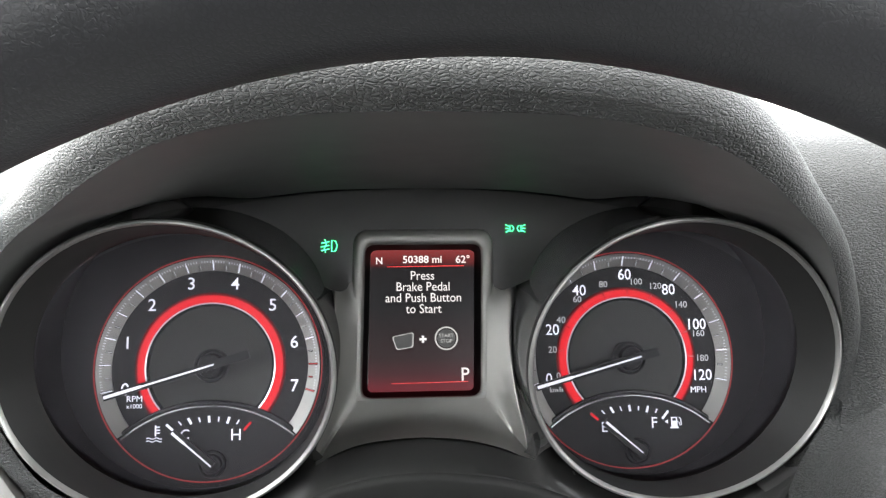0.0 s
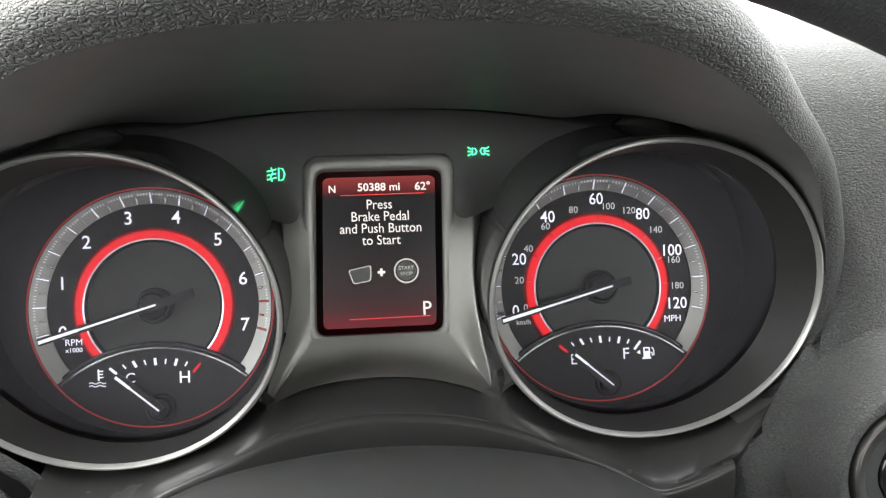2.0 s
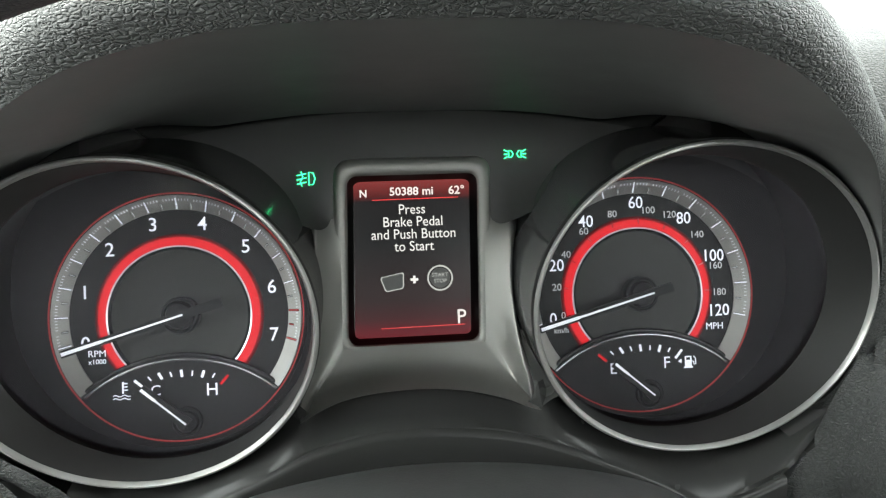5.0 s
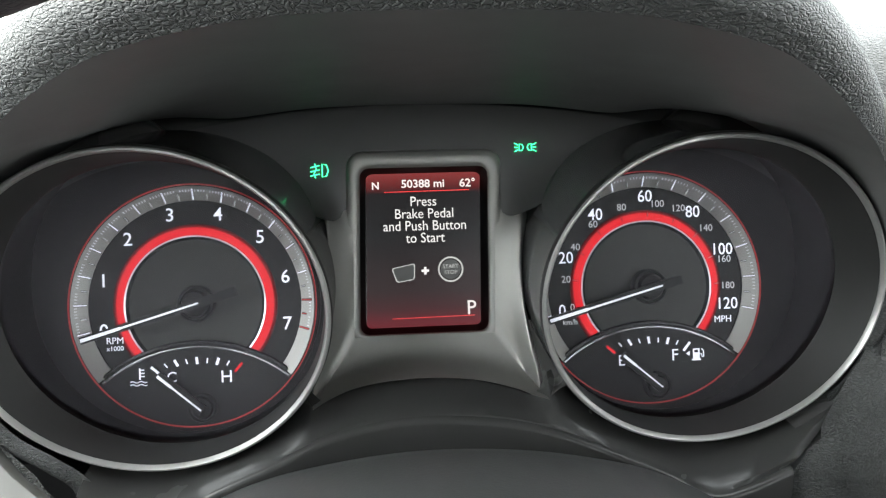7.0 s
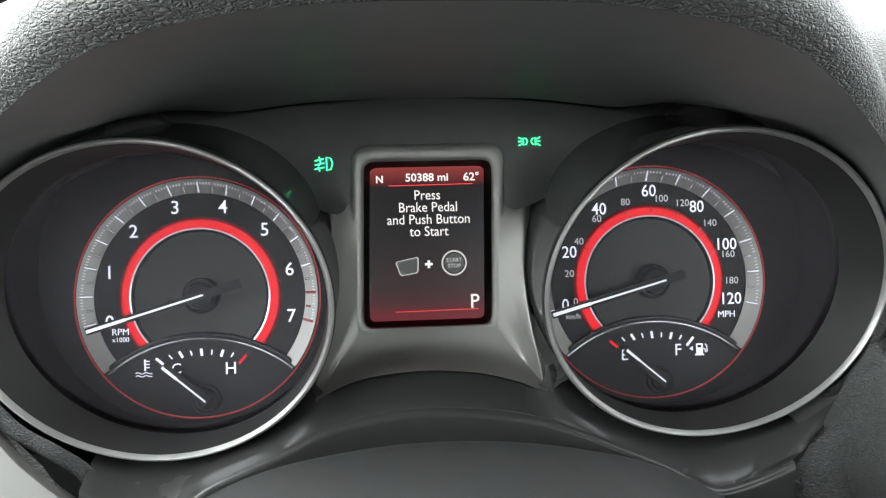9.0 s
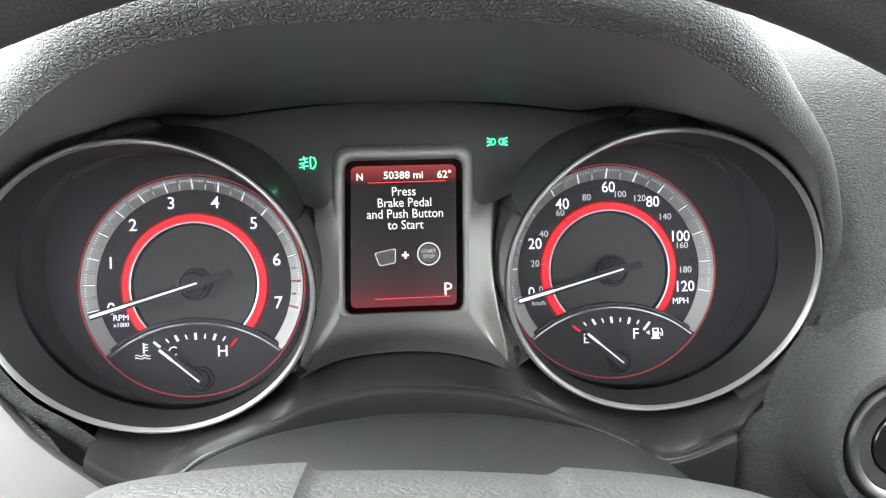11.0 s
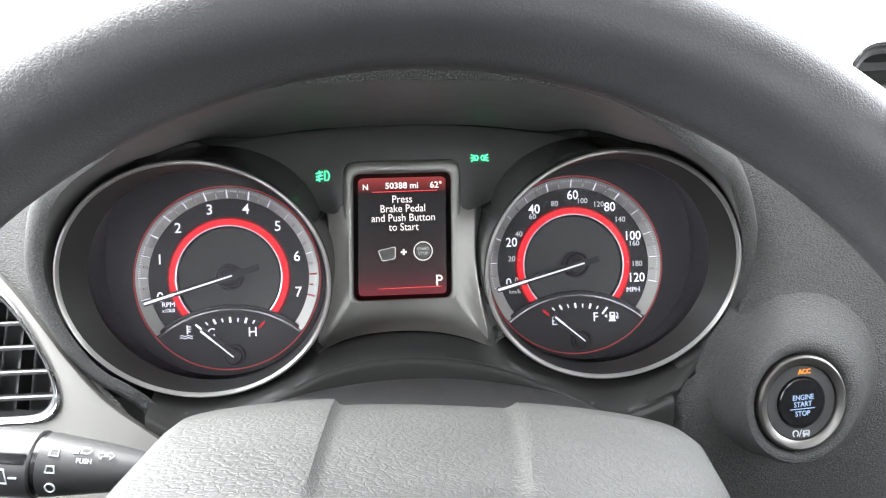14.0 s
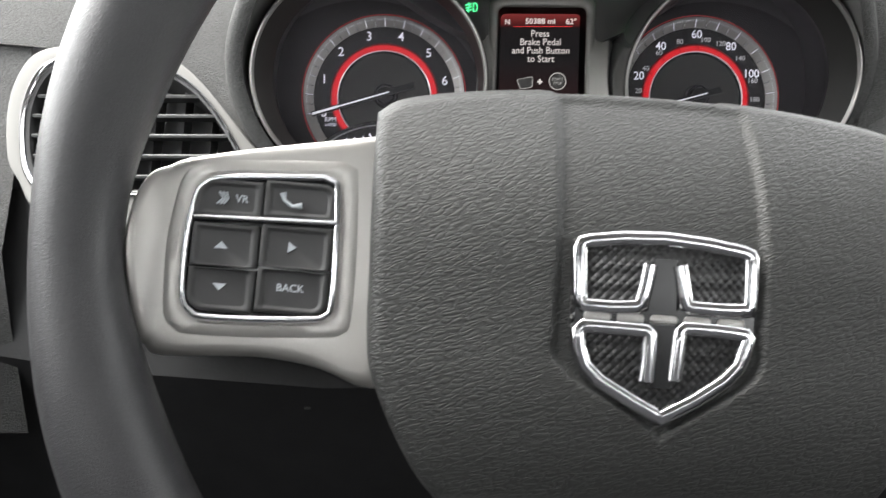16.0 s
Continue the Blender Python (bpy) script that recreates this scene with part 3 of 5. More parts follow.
def gauge(name, cx, cy, label):
    c = (cx, cy)
    base = slab(name, ellipse(cx, cy, 59.2, 59.2, 96), -4, -0.6, DIAL, cluster, CL, label)
    slab("surround", ellipse(cx + (-14 if cx < 0 else 14), cy - 2, 84, 72, 96), -6, -3, DIAL, base, CL)
    band("scale_ring", c, 50.0, 56.5, ARC0, ARC1, 0.4, 4.4, DIALRING, base, CL, "grey satin scale ring")
    band("red_line", c, 57.2, 57.8, 0, 360, 4.1, 4.1, DIMRED, base, CL, "thin red line")
    band("red_ring", c, 33.2, 37.0, 223, -43, 0.2, 0.2, RED, base, CL, "glowing red ring")
    band("red_glow", c, 37.0, 37.8, 223, -43, 0.1, 0.0, REDGLOW, base, CL, "painted halo of the red ring")
    band("red_glow", c, 37.8, 38.6, 222, -42, 0.05, -0.1, REDFADE, base, CL, "painted halo of the red ring")
    band("inner_ring", c, 32.5, 33.2, 232, -52, 1.0, 1.3, SHEENRING, base, CL, "chrome ring")
    band("ring_wall", c, 31.2, 32.5, 232, -52, -0.3, 1.0, GLOSS, base, CL, "gloss black step inside the ring")
    slab("centre_disc", ellipse(cx, cy, 31.4, 31.4, 72), -0.6, -0.3, DISC, base, CL)
    # lower small gauge with its arched trim
    ay = cy - 87.2
    lens = [(cx + 67 * math.sin(radians(t)), ay + 67 * math.cos(radians(t))) for t in range(-39, 40, 3)]
    bottom = [(cx + 57.6 * math.cos(radians(t)), cy + 57.6 * math.sin(radians(t))) for t in range(-36, -145, -4)]
    slab("small_gauge", lens + bottom, -0.4, 1.4, DIAL, base, CL, "black small gauge face")
    pts = [(cx + 67.3 * math.sin(radians(t)), ay + 67.3 * math.cos(radians(t)), 2.4) for t in range(-40, 41, 2)]
    pipe("arch", pts, 0.00075, CHROME, base, CL, "chrome arch")
    pts = [(cx + 69.2 * math.sin(radians(t)), ay + 69.2 * math.cos(radians(t)), 1.6) for t in range(-41, 42, 2)]
    pipe("arch_shadow_strip", pts, 0.0013, GLOSS, base, CL, "gloss black arch strip")
    return base


def ticks(base, c, a_of, count, red_from=None):
    """Ten fine divisions to each long tick, on the sloped scale ring."""
    height = lambda r: 0.4 + 4.0 * (r - 50.0) / 6.5

    def mark(a, r0, r1, w):
        ca, sa = math.cos(radians(a)), math.sin(radians(a))
        v = [CL @ Vector((c[0] + r * ca - q * sa, c[1] + r * sa + q * ca, height(r) + z)) for z in (-0.3, 0.22) for r, q in ((r0, -w / 2), (r1, -w / 2), (r1, w / 2), (r0, w / 2))]
        return v, [(4, 5, 6, 7), (0, 1, 5, 4), (1, 2, 6, 5), (2, 3, 7, 6), (3, 0, 4, 7)]
    v, f, ev, ef = [], [], [], []

    def edge(a, r0, r1, w):
        """Dark outline under a tick."""
        q, p = mark(a, r0, r1, w)
        ef.extend(tuple(i + len(ev) for i in g) for g in p)
        ev.extend(x - CL.col[2].to_3d() * 0.1 for x in q)
    for k in range(count + 1):
        a = a_of(k)
        mat = DIMRED if red_from is not None and k >= red_from else WHITE
        if k % 10 == 0:
            part("tick", *mark(a, 50.3, 55.2, 0.62), mat, base, smooth=False)
            edge(a, 50.15, 55.35, 1.05)
        elif k % 10 == 5:
            edge(a, 50.5, 52.95, 0.95)
            part("tick", *mark(a, 50.6, 52.8, 0.42), DIMRED if mat == DIMRED else DIMWHITE, base, smooth=False)
        else:
            q, w = mark(a, 54.0, 54.9, 0.34)
            f += [tuple(i + len(v) for i in p) for p in w]
            v += q
    part("minor_ticks", v, f, WHITE, base, smooth=False, kind="stuff")
    part("tick_outlines", ev, ef, GLOSS, base, "dark outlines of the ticks", smooth=False, kind="stuff")


def needle(base, hub, start, tip, tail, z, w, body=2.2):
    d = Vector((tip[0] - start[0], tip[1] - start[1], 0))
    a = math.degrees(math.atan2(d.y, d.x))
    ln = d.length
    lathe("hub", [(8.6 * w, 0.4), (8.6 * w, z * 0.40), (8.2 * w, z * 0.46), (7.2 * w, z * 0.48), (6.6 * w, z * 0.44), (6.2 * w, z * 0.52), (5.6 * w, z * 0.62), (0.01, z * 0.64)], HUB, base, CL @ pose(hub[0], hub[1], 0), "black hub", 48)
    u = d.normalized()
    s = Vector((-u.y, u.x, 0))
    b0, b1 = Vector((*start, 0)) - u * tail, Vector((*tip, 0)) + u * 0.4
    slab("needle_body", [tuple((b0 + s * body * w)[:2]), tuple((b0 - s * body * w)[:2]), tuple((b1 - s * 0.75 * body * w)[:2]), tuple((b1 + s * 0.75 * body * w)[:2])], z - 2.4, z - 0.5, DIAL, base, CL, "black needle body", smooth=False)
    m0, m1 = Vector((*start, 0)), Vector((*tip, 0))
    m2 = m0.lerp(m1, 0.66)
    lit = [(m0, 0.42), (m2, 0.46), (m2 + u * 0.6, 0.72), (m1, 0.8)]
    slab("needle", [tuple((p + s * h * w)[:2]) for p, h in lit] + [tuple((p - s * h * w)[:2]) for p, h in reversed(lit)], z - 0.5, z, NEEDLE, base, CL, "white lit needle", smooth=False)


TC, SC = (-114.6, -1.4), (106.3, -1.0)
tach = gauge("tachometer", *TC, "tachometer face, black with a red lit ring, needle at zero")
ta = lambda v: 193.0 - 29.6 * v
ticks(tach, TC, lambda k: ta(k / 20.0), 140, 130)
for k in range(8):
    a = radians(ta(k) + (1.5 if k == 0 else 0))
    writing("numeral", str(k), TC[0] + 44.3 * math.cos(a), TC[1] + 44.3 * math.sin(a), 9.0, 0.4, WHITE, tach, CL, bold=0.004)
writing("scale_text", "RPM", -152.6, -17.2, 4.4, 0.4, WHITE, tach, CL)
writing("scale_text", "x1000", -152.6, -20.9, 3.2, 0.4, WHITE, tach, CL)
needle(tach, (-113.5, -0.8), (-110.4, 0.0), (-163.6, -15.4), 18, 12.6, 1.0)
speed = gauge("speedometer", *SC, "speedometer face, black with a red lit ring, needle at zero")
sa_ = lambda v: 194.5 - 1.733 * v
ticks(speed, SC, lambda k: sa_(k * 1.0), 120)
for v, x, y in ((0, 63.3, -11.6), (20, 66.0, 14.6), (40, 81.6, 35.7), (60, 107.2, 44.2), (80, 131.6, 35.7), (100, 146.1, 16.4), (120, 147.8, -11.1)):
    writing("numeral", str(v), x, y, 8.3, 0.4, WHITE, speed, CL, squeeze=0.92, bold=0.004)
for v, x, y in ((0, 68.5, -10), (20, 65.7, 4), (40, 71, 19.9), (60, 80.3, 31), (80, 95.1, 39), (100, 113.4, 40.3), (120, 124.2, 37.8), (140, 138.1, 27.4), (160, 147, 11.5), (180, 148.5, -1.9)):
    writing("metric_numeral", str(v), x, y, 4.9, 0.4, DIMWHITE, speed, CL)
writing("scale_text", "MPH", 145.4, -18.8, 4.6, 0.4, WHITE, speed, CL)
writing("scale_text", "km/h", 67.1, -17.3, 3.7, 0.4, DIMWHITE, speed, CL)
needle(speed, (106.8, -0.8), (110.4, 0.0), (54.5, -15.1), 10, 12.6, 1.0)
for k in range(10):
    a = sa_(k * 20 / 1.609)
    bar("metric_tick", SC[0] + 36.2 * math.cos(radians(a)), SC[1] + 36.2 * math.sin(radians(a)), 2.4, 0.35, a, 0.0, 0.5, GLOSS, speed, CL)


def small_scale(base, c, red_right, hub, start, tip):
    for k in range(9):
        t = (k - 4) * 4.85
        x, y = c[0] + t, c[1] - 87.2 + math.sqrt(60.6 ** 2 - t * t)
        a = math.degrees(math.atan2(y - hub[1], x - hub[0]))
        end = k in (0, 8)
        red = (k == 8) if red_right else (k == 0)
        bar("tick", x, y - (0.8 if end else 0), 5.4 if end else 3.4 if k % 2 == 0 else 2.4, 1.2 if k % 2 == 0 else 0.6, a, 1.2, 1.6, RED if red else WHITE, base, CL)
    needle(base, hub, start, tip, 0.5, 7.5, 0.8, 3.6)


small_scale(tach, TC, True, (-112.4, -50.4), (-112.0, -50.8), (-131.6, -33.8))
small_scale(speed, SC, False, (109.6, -50.2), (110.6, -50.2), (91.6, -34.0))
writing("numeral", "C", -126.5, -35.6, 7.0, 1.6, WHITE, tach, CL)
writing("numeral", "H", -100.9, -36.4, 8.2, 1.6, WHITE, tach, CL)
writing("numeral", "E", 92.1, -37.4, 7.6, 1.6, WHITE, speed, CL)
writing("numeral", "F", 119.4, -35.8, 8.2, 1.6, WHITE, speed, CL)

# ---------------------------------------------------------------- screen
screen_m = material("screen_glow", (0.006, 0.006, 0.007), 0.25, spec=0.15)
nt = screen_m.node_tree
tc, sep, ramp = nt.nodes.new("ShaderNodeTexCoord"), nt.nodes.new("ShaderNodeSeparateXYZ"), nt.nodes.new("ShaderNodeValToRGB")
nt.links.new(tc.outputs["Generated"], sep.inputs[0])
nt.links.new(sep.outputs["Z"], ramp.inputs[0])
cr = ramp.color_ramp
cr.elements[0].position, cr.elements[0].color = 0.0, (0.11, 0.005, 0.010, 1)
cr.elements[1].position, cr.elements[1].color = 1.0, (0.22, 0.035, 0.035, 1)
for pos, col in ((0.05, (0.10, 0.006, 0.012, 1)), (0.12, (0.045, 0.007, 0.010, 1)), (0.24, (0.020, 0.008, 0.009, 1)), (0.6, (0.010, 0.009, 0.010, 1)), (0.87, (0.012, 0.010, 0.011, 1)), (0.90, (0.085, 0.012, 0.013, 1)), (0.96, (0.17, 0.025, 0.025, 1))):
    e = cr.elements.new(pos)
    e.color = col
pb = nt.nodes["Principled BSDF"]
nt.links.new(ramp.outputs[0], pb.inputs["Emission Color"])
pb.inputs["Emission Strength"].default_value = LIT
screen = slab("screen", leant(-28.2, -16.6, 28.2, 59.3, 1.2), -5, -2.5, screen_m, cluster, CL, "lit colour screen with red bands and a start message", smooth=False)
slab("screen_border", leant(-33, -22, 33, 63, 3), -7, -5.1, GLOSS, screen, CL)
SCRWHITE = material("screen_white", (0.1, 0.1, 0.1), 0.4, emit=(1.0, 0.92, 0.93), power=0.85)
SCRRED = material("screen_red_line", (0.1, 0.0, 0.0), 0.4, emit=(1.0, 0.04, 0.05), power=0.75)
SCRGREY = material("screen_grey", (0.05, 0.05, 0.05), 0.4, emit=(0.6, 0.58, 0.57), power=0.8)
SCRDARK = material("screen_dark", (0.02, 0.02, 0.02), 0.4, emit=(0.05, 0.05, 0.05), power=0.5)
for body, x, y, size, wide, bold in (("N", -27.2, 53.2, 5.0, 1.0, 0.02), ("50388 mi", -3.8, 53.8, 5.5, 1.04, 0.016), ("62°", 18.3, 53.7, 5.6, 1.04, 0.016), ("Press", -3.9, 45.0, 6.9, 0.9, 0.0), ("Brake Pedal", -3.6, 39.0, 6.9, 0.9, 0.0), ("and Push Button", -3.4, 33.0, 6.9, 0.9, 0.0), ("to Start", -3.4, 27.0, 6.9, 0.9, 0.0), ("P", 18.3, -8.4, 10.0, 0.95, 0.004)):
    writing("screen_text", body, x, y, size, -2.35, SCRWHITE, screen, CL, bold=bold, squeeze=wide)
slab("screen_line", [(-23, 49.9), (19, 50.2), (19, 50.6), (-23, 50.3)], -2.5, -2.4, SCRRED, screen, CL, smooth=False)
slab("screen_line", [(-21, -12.5), (20, -12.1), (20, -11.75), (-21, -12.15)], -2.5, -2.4, SCRRED, screen, CL, smooth=False)
bx, by = 8.6, 11.2
band("screen_icon", (bx, by), 5.5, 6.3, 0, 360, -2.35, -2.35, SCRGREY, screen, CL)
slab("screen_icon", ellipse(bx, by, 4.9, 4.9, 32), -2.5, -2.4, SCRDARK, screen, CL)
writing("screen_text", "START", bx, by + 1.4, 2.7, -2.3, SCRGREY, screen, CL)
writing("screen_text", "STOP", bx, by - 1.5, 2.7, -2.3, SCRGREY, screen, CL)
for q in (((-2.2, 0.7), (2.2, 0.7), (2.2, -0.7), (-2.2, -0.7)), ((-0.7, 2.2), (0.7, 2.2), (0.7, -2.2), (-0.7, -2.2))):
    slab("screen_icon", [(-4.0 + x * 0.85, 10.9 + y * 0.85) for x, y in q], -2.5, -2.36 - 0.02 * (q[0][0] < -1), SCRWHITE, screen, CL, smooth=False)
pedal = [(-20.0, 12.6), (-9.8, 14.6), (-9.0, 14.0), (-9.2, 7.6), (-10.0, 6.6), (-17.4, 5.4), (-18.4, 6.0), (-20.4, 11.6)]
slab("screen_icon", pedal, -2.5, -2.42, SCRGREY, screen, CL, smooth=False)
slab("screen_icon", [((x + 14.6) * 0.9 - 14.6, (y - 10) * 0.9 + 10) for x, y in pedal], -2.5, -2.38, SCRDARK, screen, CL, smooth=False)

# tell-tales
fog = pipe("fog_lamp_telltale", [(-52.0, 57.4, 7.1), (-50.0, 57.9, 7.1), (-49.1, 60.5, 7.1), (-50.0, 63.1, 7.1), (-52.0, 63.6, 7.1)], 0.00024, GREEN, cluster, CL, "green lit fog lamp symbol", closed=True)
for k in range(3):
    y = 58.6 + 2.0 * k
    pipe("beam", [(-57.6, y - 0.6, 7.1), (-53.2, y + 0.3, 7.1)], 0.00022, GREEN, fog, CL)
pipe("beam", [(-55.2, 57.0, 7.1), (-55.9, 59.2, 7.1), (-54.8, 61.3, 7.1), (-55.5, 63.9, 7.1)], 0.00022, GREEN, fog, CL)
pk = None
for sx in (-1, 1):
    q = [(46.2 + sx * 3.0, 71.1, 7.1), (46.2 + sx * 1.6, 70.8, 7.1), (46.2 + sx * 0.9, 69.4, 7.1), (46.2 + sx * 1.6, 68.0, 7.1), (46.2 + sx * 3.0, 67.7, 7.1)]
    ob = pipe("parking_lamp_telltale" if pk is None else "lamp_outline", q, 0.00023, GREEN, pk or cluster, CL, "green lit parking lamp symbol" if pk is None else "", closed=True)
    pk = pk or ob
    for k in (-1, 0, 1):
        pipe("beam", [(46.2 + sx * 3.5, 69.4 + 1.1 * k, 7.1), (46.2 + sx * 5.4, 69.4 + 2.1 * k, 7.1)], 0.00022, GREEN, pk, CL)

# symbols of the small gauges
bar("thermometer_symbol", -141.2, -33.2, 0.7, 5.4, 0, 1.4, 1.7, WHITE, tach, CL)
for k in range(3):
    bar("symbol_bar", -140.0, -31.4 - 1.5 * k, 1.8, 0.5, 0, 1.4, 1.7, WHITE, tach, CL)
for k in range(2):
    pipe("symbol_wave", [(-145.6 + 0.85 * j, -37.0 - 1.4 * k + 0.4 * math.sin(j * 1.35), 1.7) for j in range(10)], 0.00022, WHITE, tach, CL)
small = lambda pts: [(130.6 + (p[0] - 130.6) * 0.76, -35.6 + (p[1] + 35.6) * 0.76, *p[2:]) for p in pts]
frame_slab("fuel_pump_symbol", small([(128.2, -38.8), (132.6, -38.8), (132.6, -32.0), (128.2, -32.0)]), small([(129.0, -34.6), (131.8, -34.6), (131.8, -32.8), (129.0, -32.8)]), 1.4, 1.7, WHITE, speed, CL)
bar("symbol_bar", 130.4, -38.4, 4.6, 0.7, 0, 1.4, 1.75, WHITE, speed, CL)
pipe("symbol_hose", small([(132.8, -35.4, 1.7), (134.0, -35.6, 1.7), (134.2, -37.6, 1.7), (135.4, -37.4, 1.7), (135.2, -33.6, 1.7), (134.0, -32.2, 1.7)]), 0.00024, WHITE, speed, CL)
slab("symbol_arrow", [(125.2, -35.2), (127.0, -34.1), (127.0, -36.3)], 1.4, 1.7, WHITE, speed, CL, smooth=False)

# ---------------------------------------------------------------- lower trim and steering column
RIDGE = [(-0.1511, -0.060, 0.9397), (-0.1353, -0.063, 0.931), (-0.1202, -0.064, 0.9276), (-0.1095, -0.062, 0.9317), (-0.0983, -0.059, 0.9383), (-0.0701, -0.054, 0.9483), (-0.051, -0.050, 0.9554), (-0.0311, -0.047, 0.9590), (-0.0162, -0.046, 0.9603), (0.0027, -0.046, 0.9602),
         (0.0314, -0.047, 0.9568), (0.0553, -0.050, 0.9506), (0.0749, -0.054, 0.9433), (0.0955, -0.059, 0.9356), (0.1085, -0.063, 0.929), (0.1177, -0.064, 0.9269), (0.1332, -0.062, 0.9295), (0.1502, -0.060, 0.9356)]
ridge = spline(RIDGE, 6)
ridge = [ridge[0] + Vector((-0.0006, 0.03, 0)), ridge[0] + Vector((-0.0004, 0.003, 0))] + ridge + [ridge[-1] + Vector((0.0004, 0.003, 0)), ridge[-1] + Vector((0.0006, 0.03, 0))]
rows = []
over = spline(ARCH, 10)
for p in ridge:
    a = min(over, key=lambda q: abs(q.x - p.x))
    out = ease((abs(p.x - MID) - 0.046) / 0.012)
    back = a + Vector((0, 0.006, -0.0035))
    round_x = min(1.0, abs(abs(p.x + 0.0025) - 0.1175) / 0.0745)
    tube_z = 1.0075 - 0.0685 * math.sqrt(1 - round_x ** 2)          # underside of the gauge tube
    back = back.lerp(Vector((p.x, -0.026, tube_z + 0.001)), out)
    far = ease((abs(p.x - MID) - 0.112) / 0.035)
    back = back.lerp(Vector((0.115 + (0.0765 + 0.012 * far) * math.cos(radians(65 * far - 90)), -0.039, 1.0100 + (0.0712 + 0.012 * far) * math.sin(radians(65 * far - 90)))) if p.x > 0 else Vector((p.x, -0.030, p.z + 0.006)), far)
    hill = p.lerp(back, 0.45) + Vector((0, 0, -0.0012 + 0.0018 * out))
    rows.append([back, hill, p.lerp(hill, 0.25) + Vector((0, 0, 0.0003))] + [p + Vector((0, dy, dz)) for dy, dz in ((0.0018, 0.0002), (0.0, 0.0), (-0.0012, -0.0009), (-0.0018, -0.0024), (-0.0026, -0.008), (-0.0030, -0.020), (-0.0030, -0.060))])
rows = [[r[k] for r in rows] for k in range(10)]
loft("lower_trim", rows, RIDGEBLACK, cluster, "satin black trim below the gauges")

# smooth strip that closes the speedometer's rim against the grained panel
rows = []
for p in leather_edge:
    if 0.943 < p.z < 1.03:
        d = Vector((p.x - 0.115, 0, p.z - 1.011))
        d = Vector((d.x / 0.0735, 0, d.z / 0.068)).normalized()
        w = Vector((0.115 + d.x * 0.0738, -0.0405, 1.011 + d.z * 0.0683))
        e = p + Vector((0.005, 0.004, -0.001))
        m = w.lerp(e, 0.55) + Vector((0, 0.004, 0))
        rows.append([w * (1 - t) ** 2 + m * 2 * t * (1 - t) + e * t * t for t in (j / 6 for j in range(7))])
loft("rim_strip", rows, RIDGEBLACK, cluster, "smooth black strip between gauge rim and vinyl")

column = thing("steering_column", (0, -0.13, 0.85), "black plastic steering column shroud", "steering column")
SHR = [(-0.150, 0.890), (-0.128, 0.915), (-0.1097, 0.932), (-0.0924, 0.9435), (-0.0673, 0.9529), (-0.030, 0.9593), (0.0017, 0.9605), (0.0363, 0.9574), (0.0708, 0.9498), (0.0919, 0.9416), (0.1134, 0.9291), (0.1289, 0.9158), (0.146, 0.893)]
arc = spline([(x, 0, z) for x, z in SHR], 5)
rows = []
for y, k, dz in ((-0.064, 1.0, -0.02), (-0.069, 1.0, -0.001), (-0.074, 0.998, 0.0004), (-0.11, 0.93, 0.003), (-0.122, 0.91, 0.002), (-0.126, 0.90, -0.004), (-0.20, 0.72, -0.006)):
    rows.append([Vector((p.x * k, y, 0.90 + (p.z + dz - 0.90) * (1 if k > 0.8 else 0.9))) for p in arc])
loft("shroud", rows, SHROUD, column, "grained black upper shroud")

# ---------------------------------------------------------------- steering wheel
wheel = thing("steering_wheel", WH.translation, "black leather steering wheel with satin silver spokes, slightly turned", "steering wheel")
R = 186.0
rows = []
for k in range(160):
    a = 2 * math.pi * k / 160
    # thumb grips at ten and two
    deg = math.degrees(a)
    g = math.exp(-((deg - 152) / 9) ** 2) + math.exp(-((deg - 28) / 9) ** 2)
    row = []
    for j in range(20):
        q = 2 * math.pi * j / 20
        thin = math.exp(-((deg - 184) / 14) ** 2) + math.exp(-((deg - 356) / 14) ** 2) + math.exp(-((deg + 4) / 14) ** 2)
        r, mid = 17.8 + 0.6 * g - 4.0 * thin, R + 2.2 * thin
        row.append((math.cos(a) * (mid + r * math.cos(q)), math.sin(a) * (mid + r * math.cos(q)), 1.02 * r * math.sin(q)))
    rows.append(row)
rim = loft("rim", rows, RIMSKIN, wheel, "smooth black leather rim", wrap_c=True, wrap_r=True, m=WH)

for deg in (153.6, 26.4):
    a = radians(deg)
    pipe("seam", [(math.cos(a) * (R + 18.7 * math.cos(q)), math.sin(a) * (R + 18.7 * math.cos(q)), 19.0 * math.sin(q)) for q in (2 * math.pi * j / 40 for j in range(40))], 0.0007, RIMSKIN, rim, WH, closed=True, n=6)

# airbag cover: a dome over its outline, its middle panel let in
OUT = [(-98, 37), (-97, 20), (-95, -10), (-93.5, -38), (-90.5, -51), (-81, -70), (-70, -85), (-52, -98), (-4, -104), (42, -98), (60, -85), (71, -70), (80.5, -51), (83.5, -38), (85, -10), (87.5, 20), (88, 35), (80, 44.5), (42, 50.5), (-6, 52), (-52, 49.5), (-88, 43.5)]
edge = [Vector((p[0], p[1], 0)) for p in resample([(q.x, q.y) for q in spline([(x, y, 0) for x, y in OUT + OUT[:1]], 6)[:-1]], 320, (-98, 37))]
CEN = Vector((-5, -25, 0))


def dome(x, y):
    """Height of the airbag cover's front over the wheel plane."""
    return 17.5 - 0.00085 * (x + 5) ** 2 - 0.0066 * max(0, y + 13) ** 2 - 0.0040 * min(0, y + 40) ** 2


def let_in(x, y):
    k = ease((-36 - y) / 28)
    xl, xr = -38.5 + 35 * k, 26.5 - 30 * k
    return 2.5 * ease(min(x - xl, xr - x) / 3.2) * (1 - ease((-56 - y) / 8))


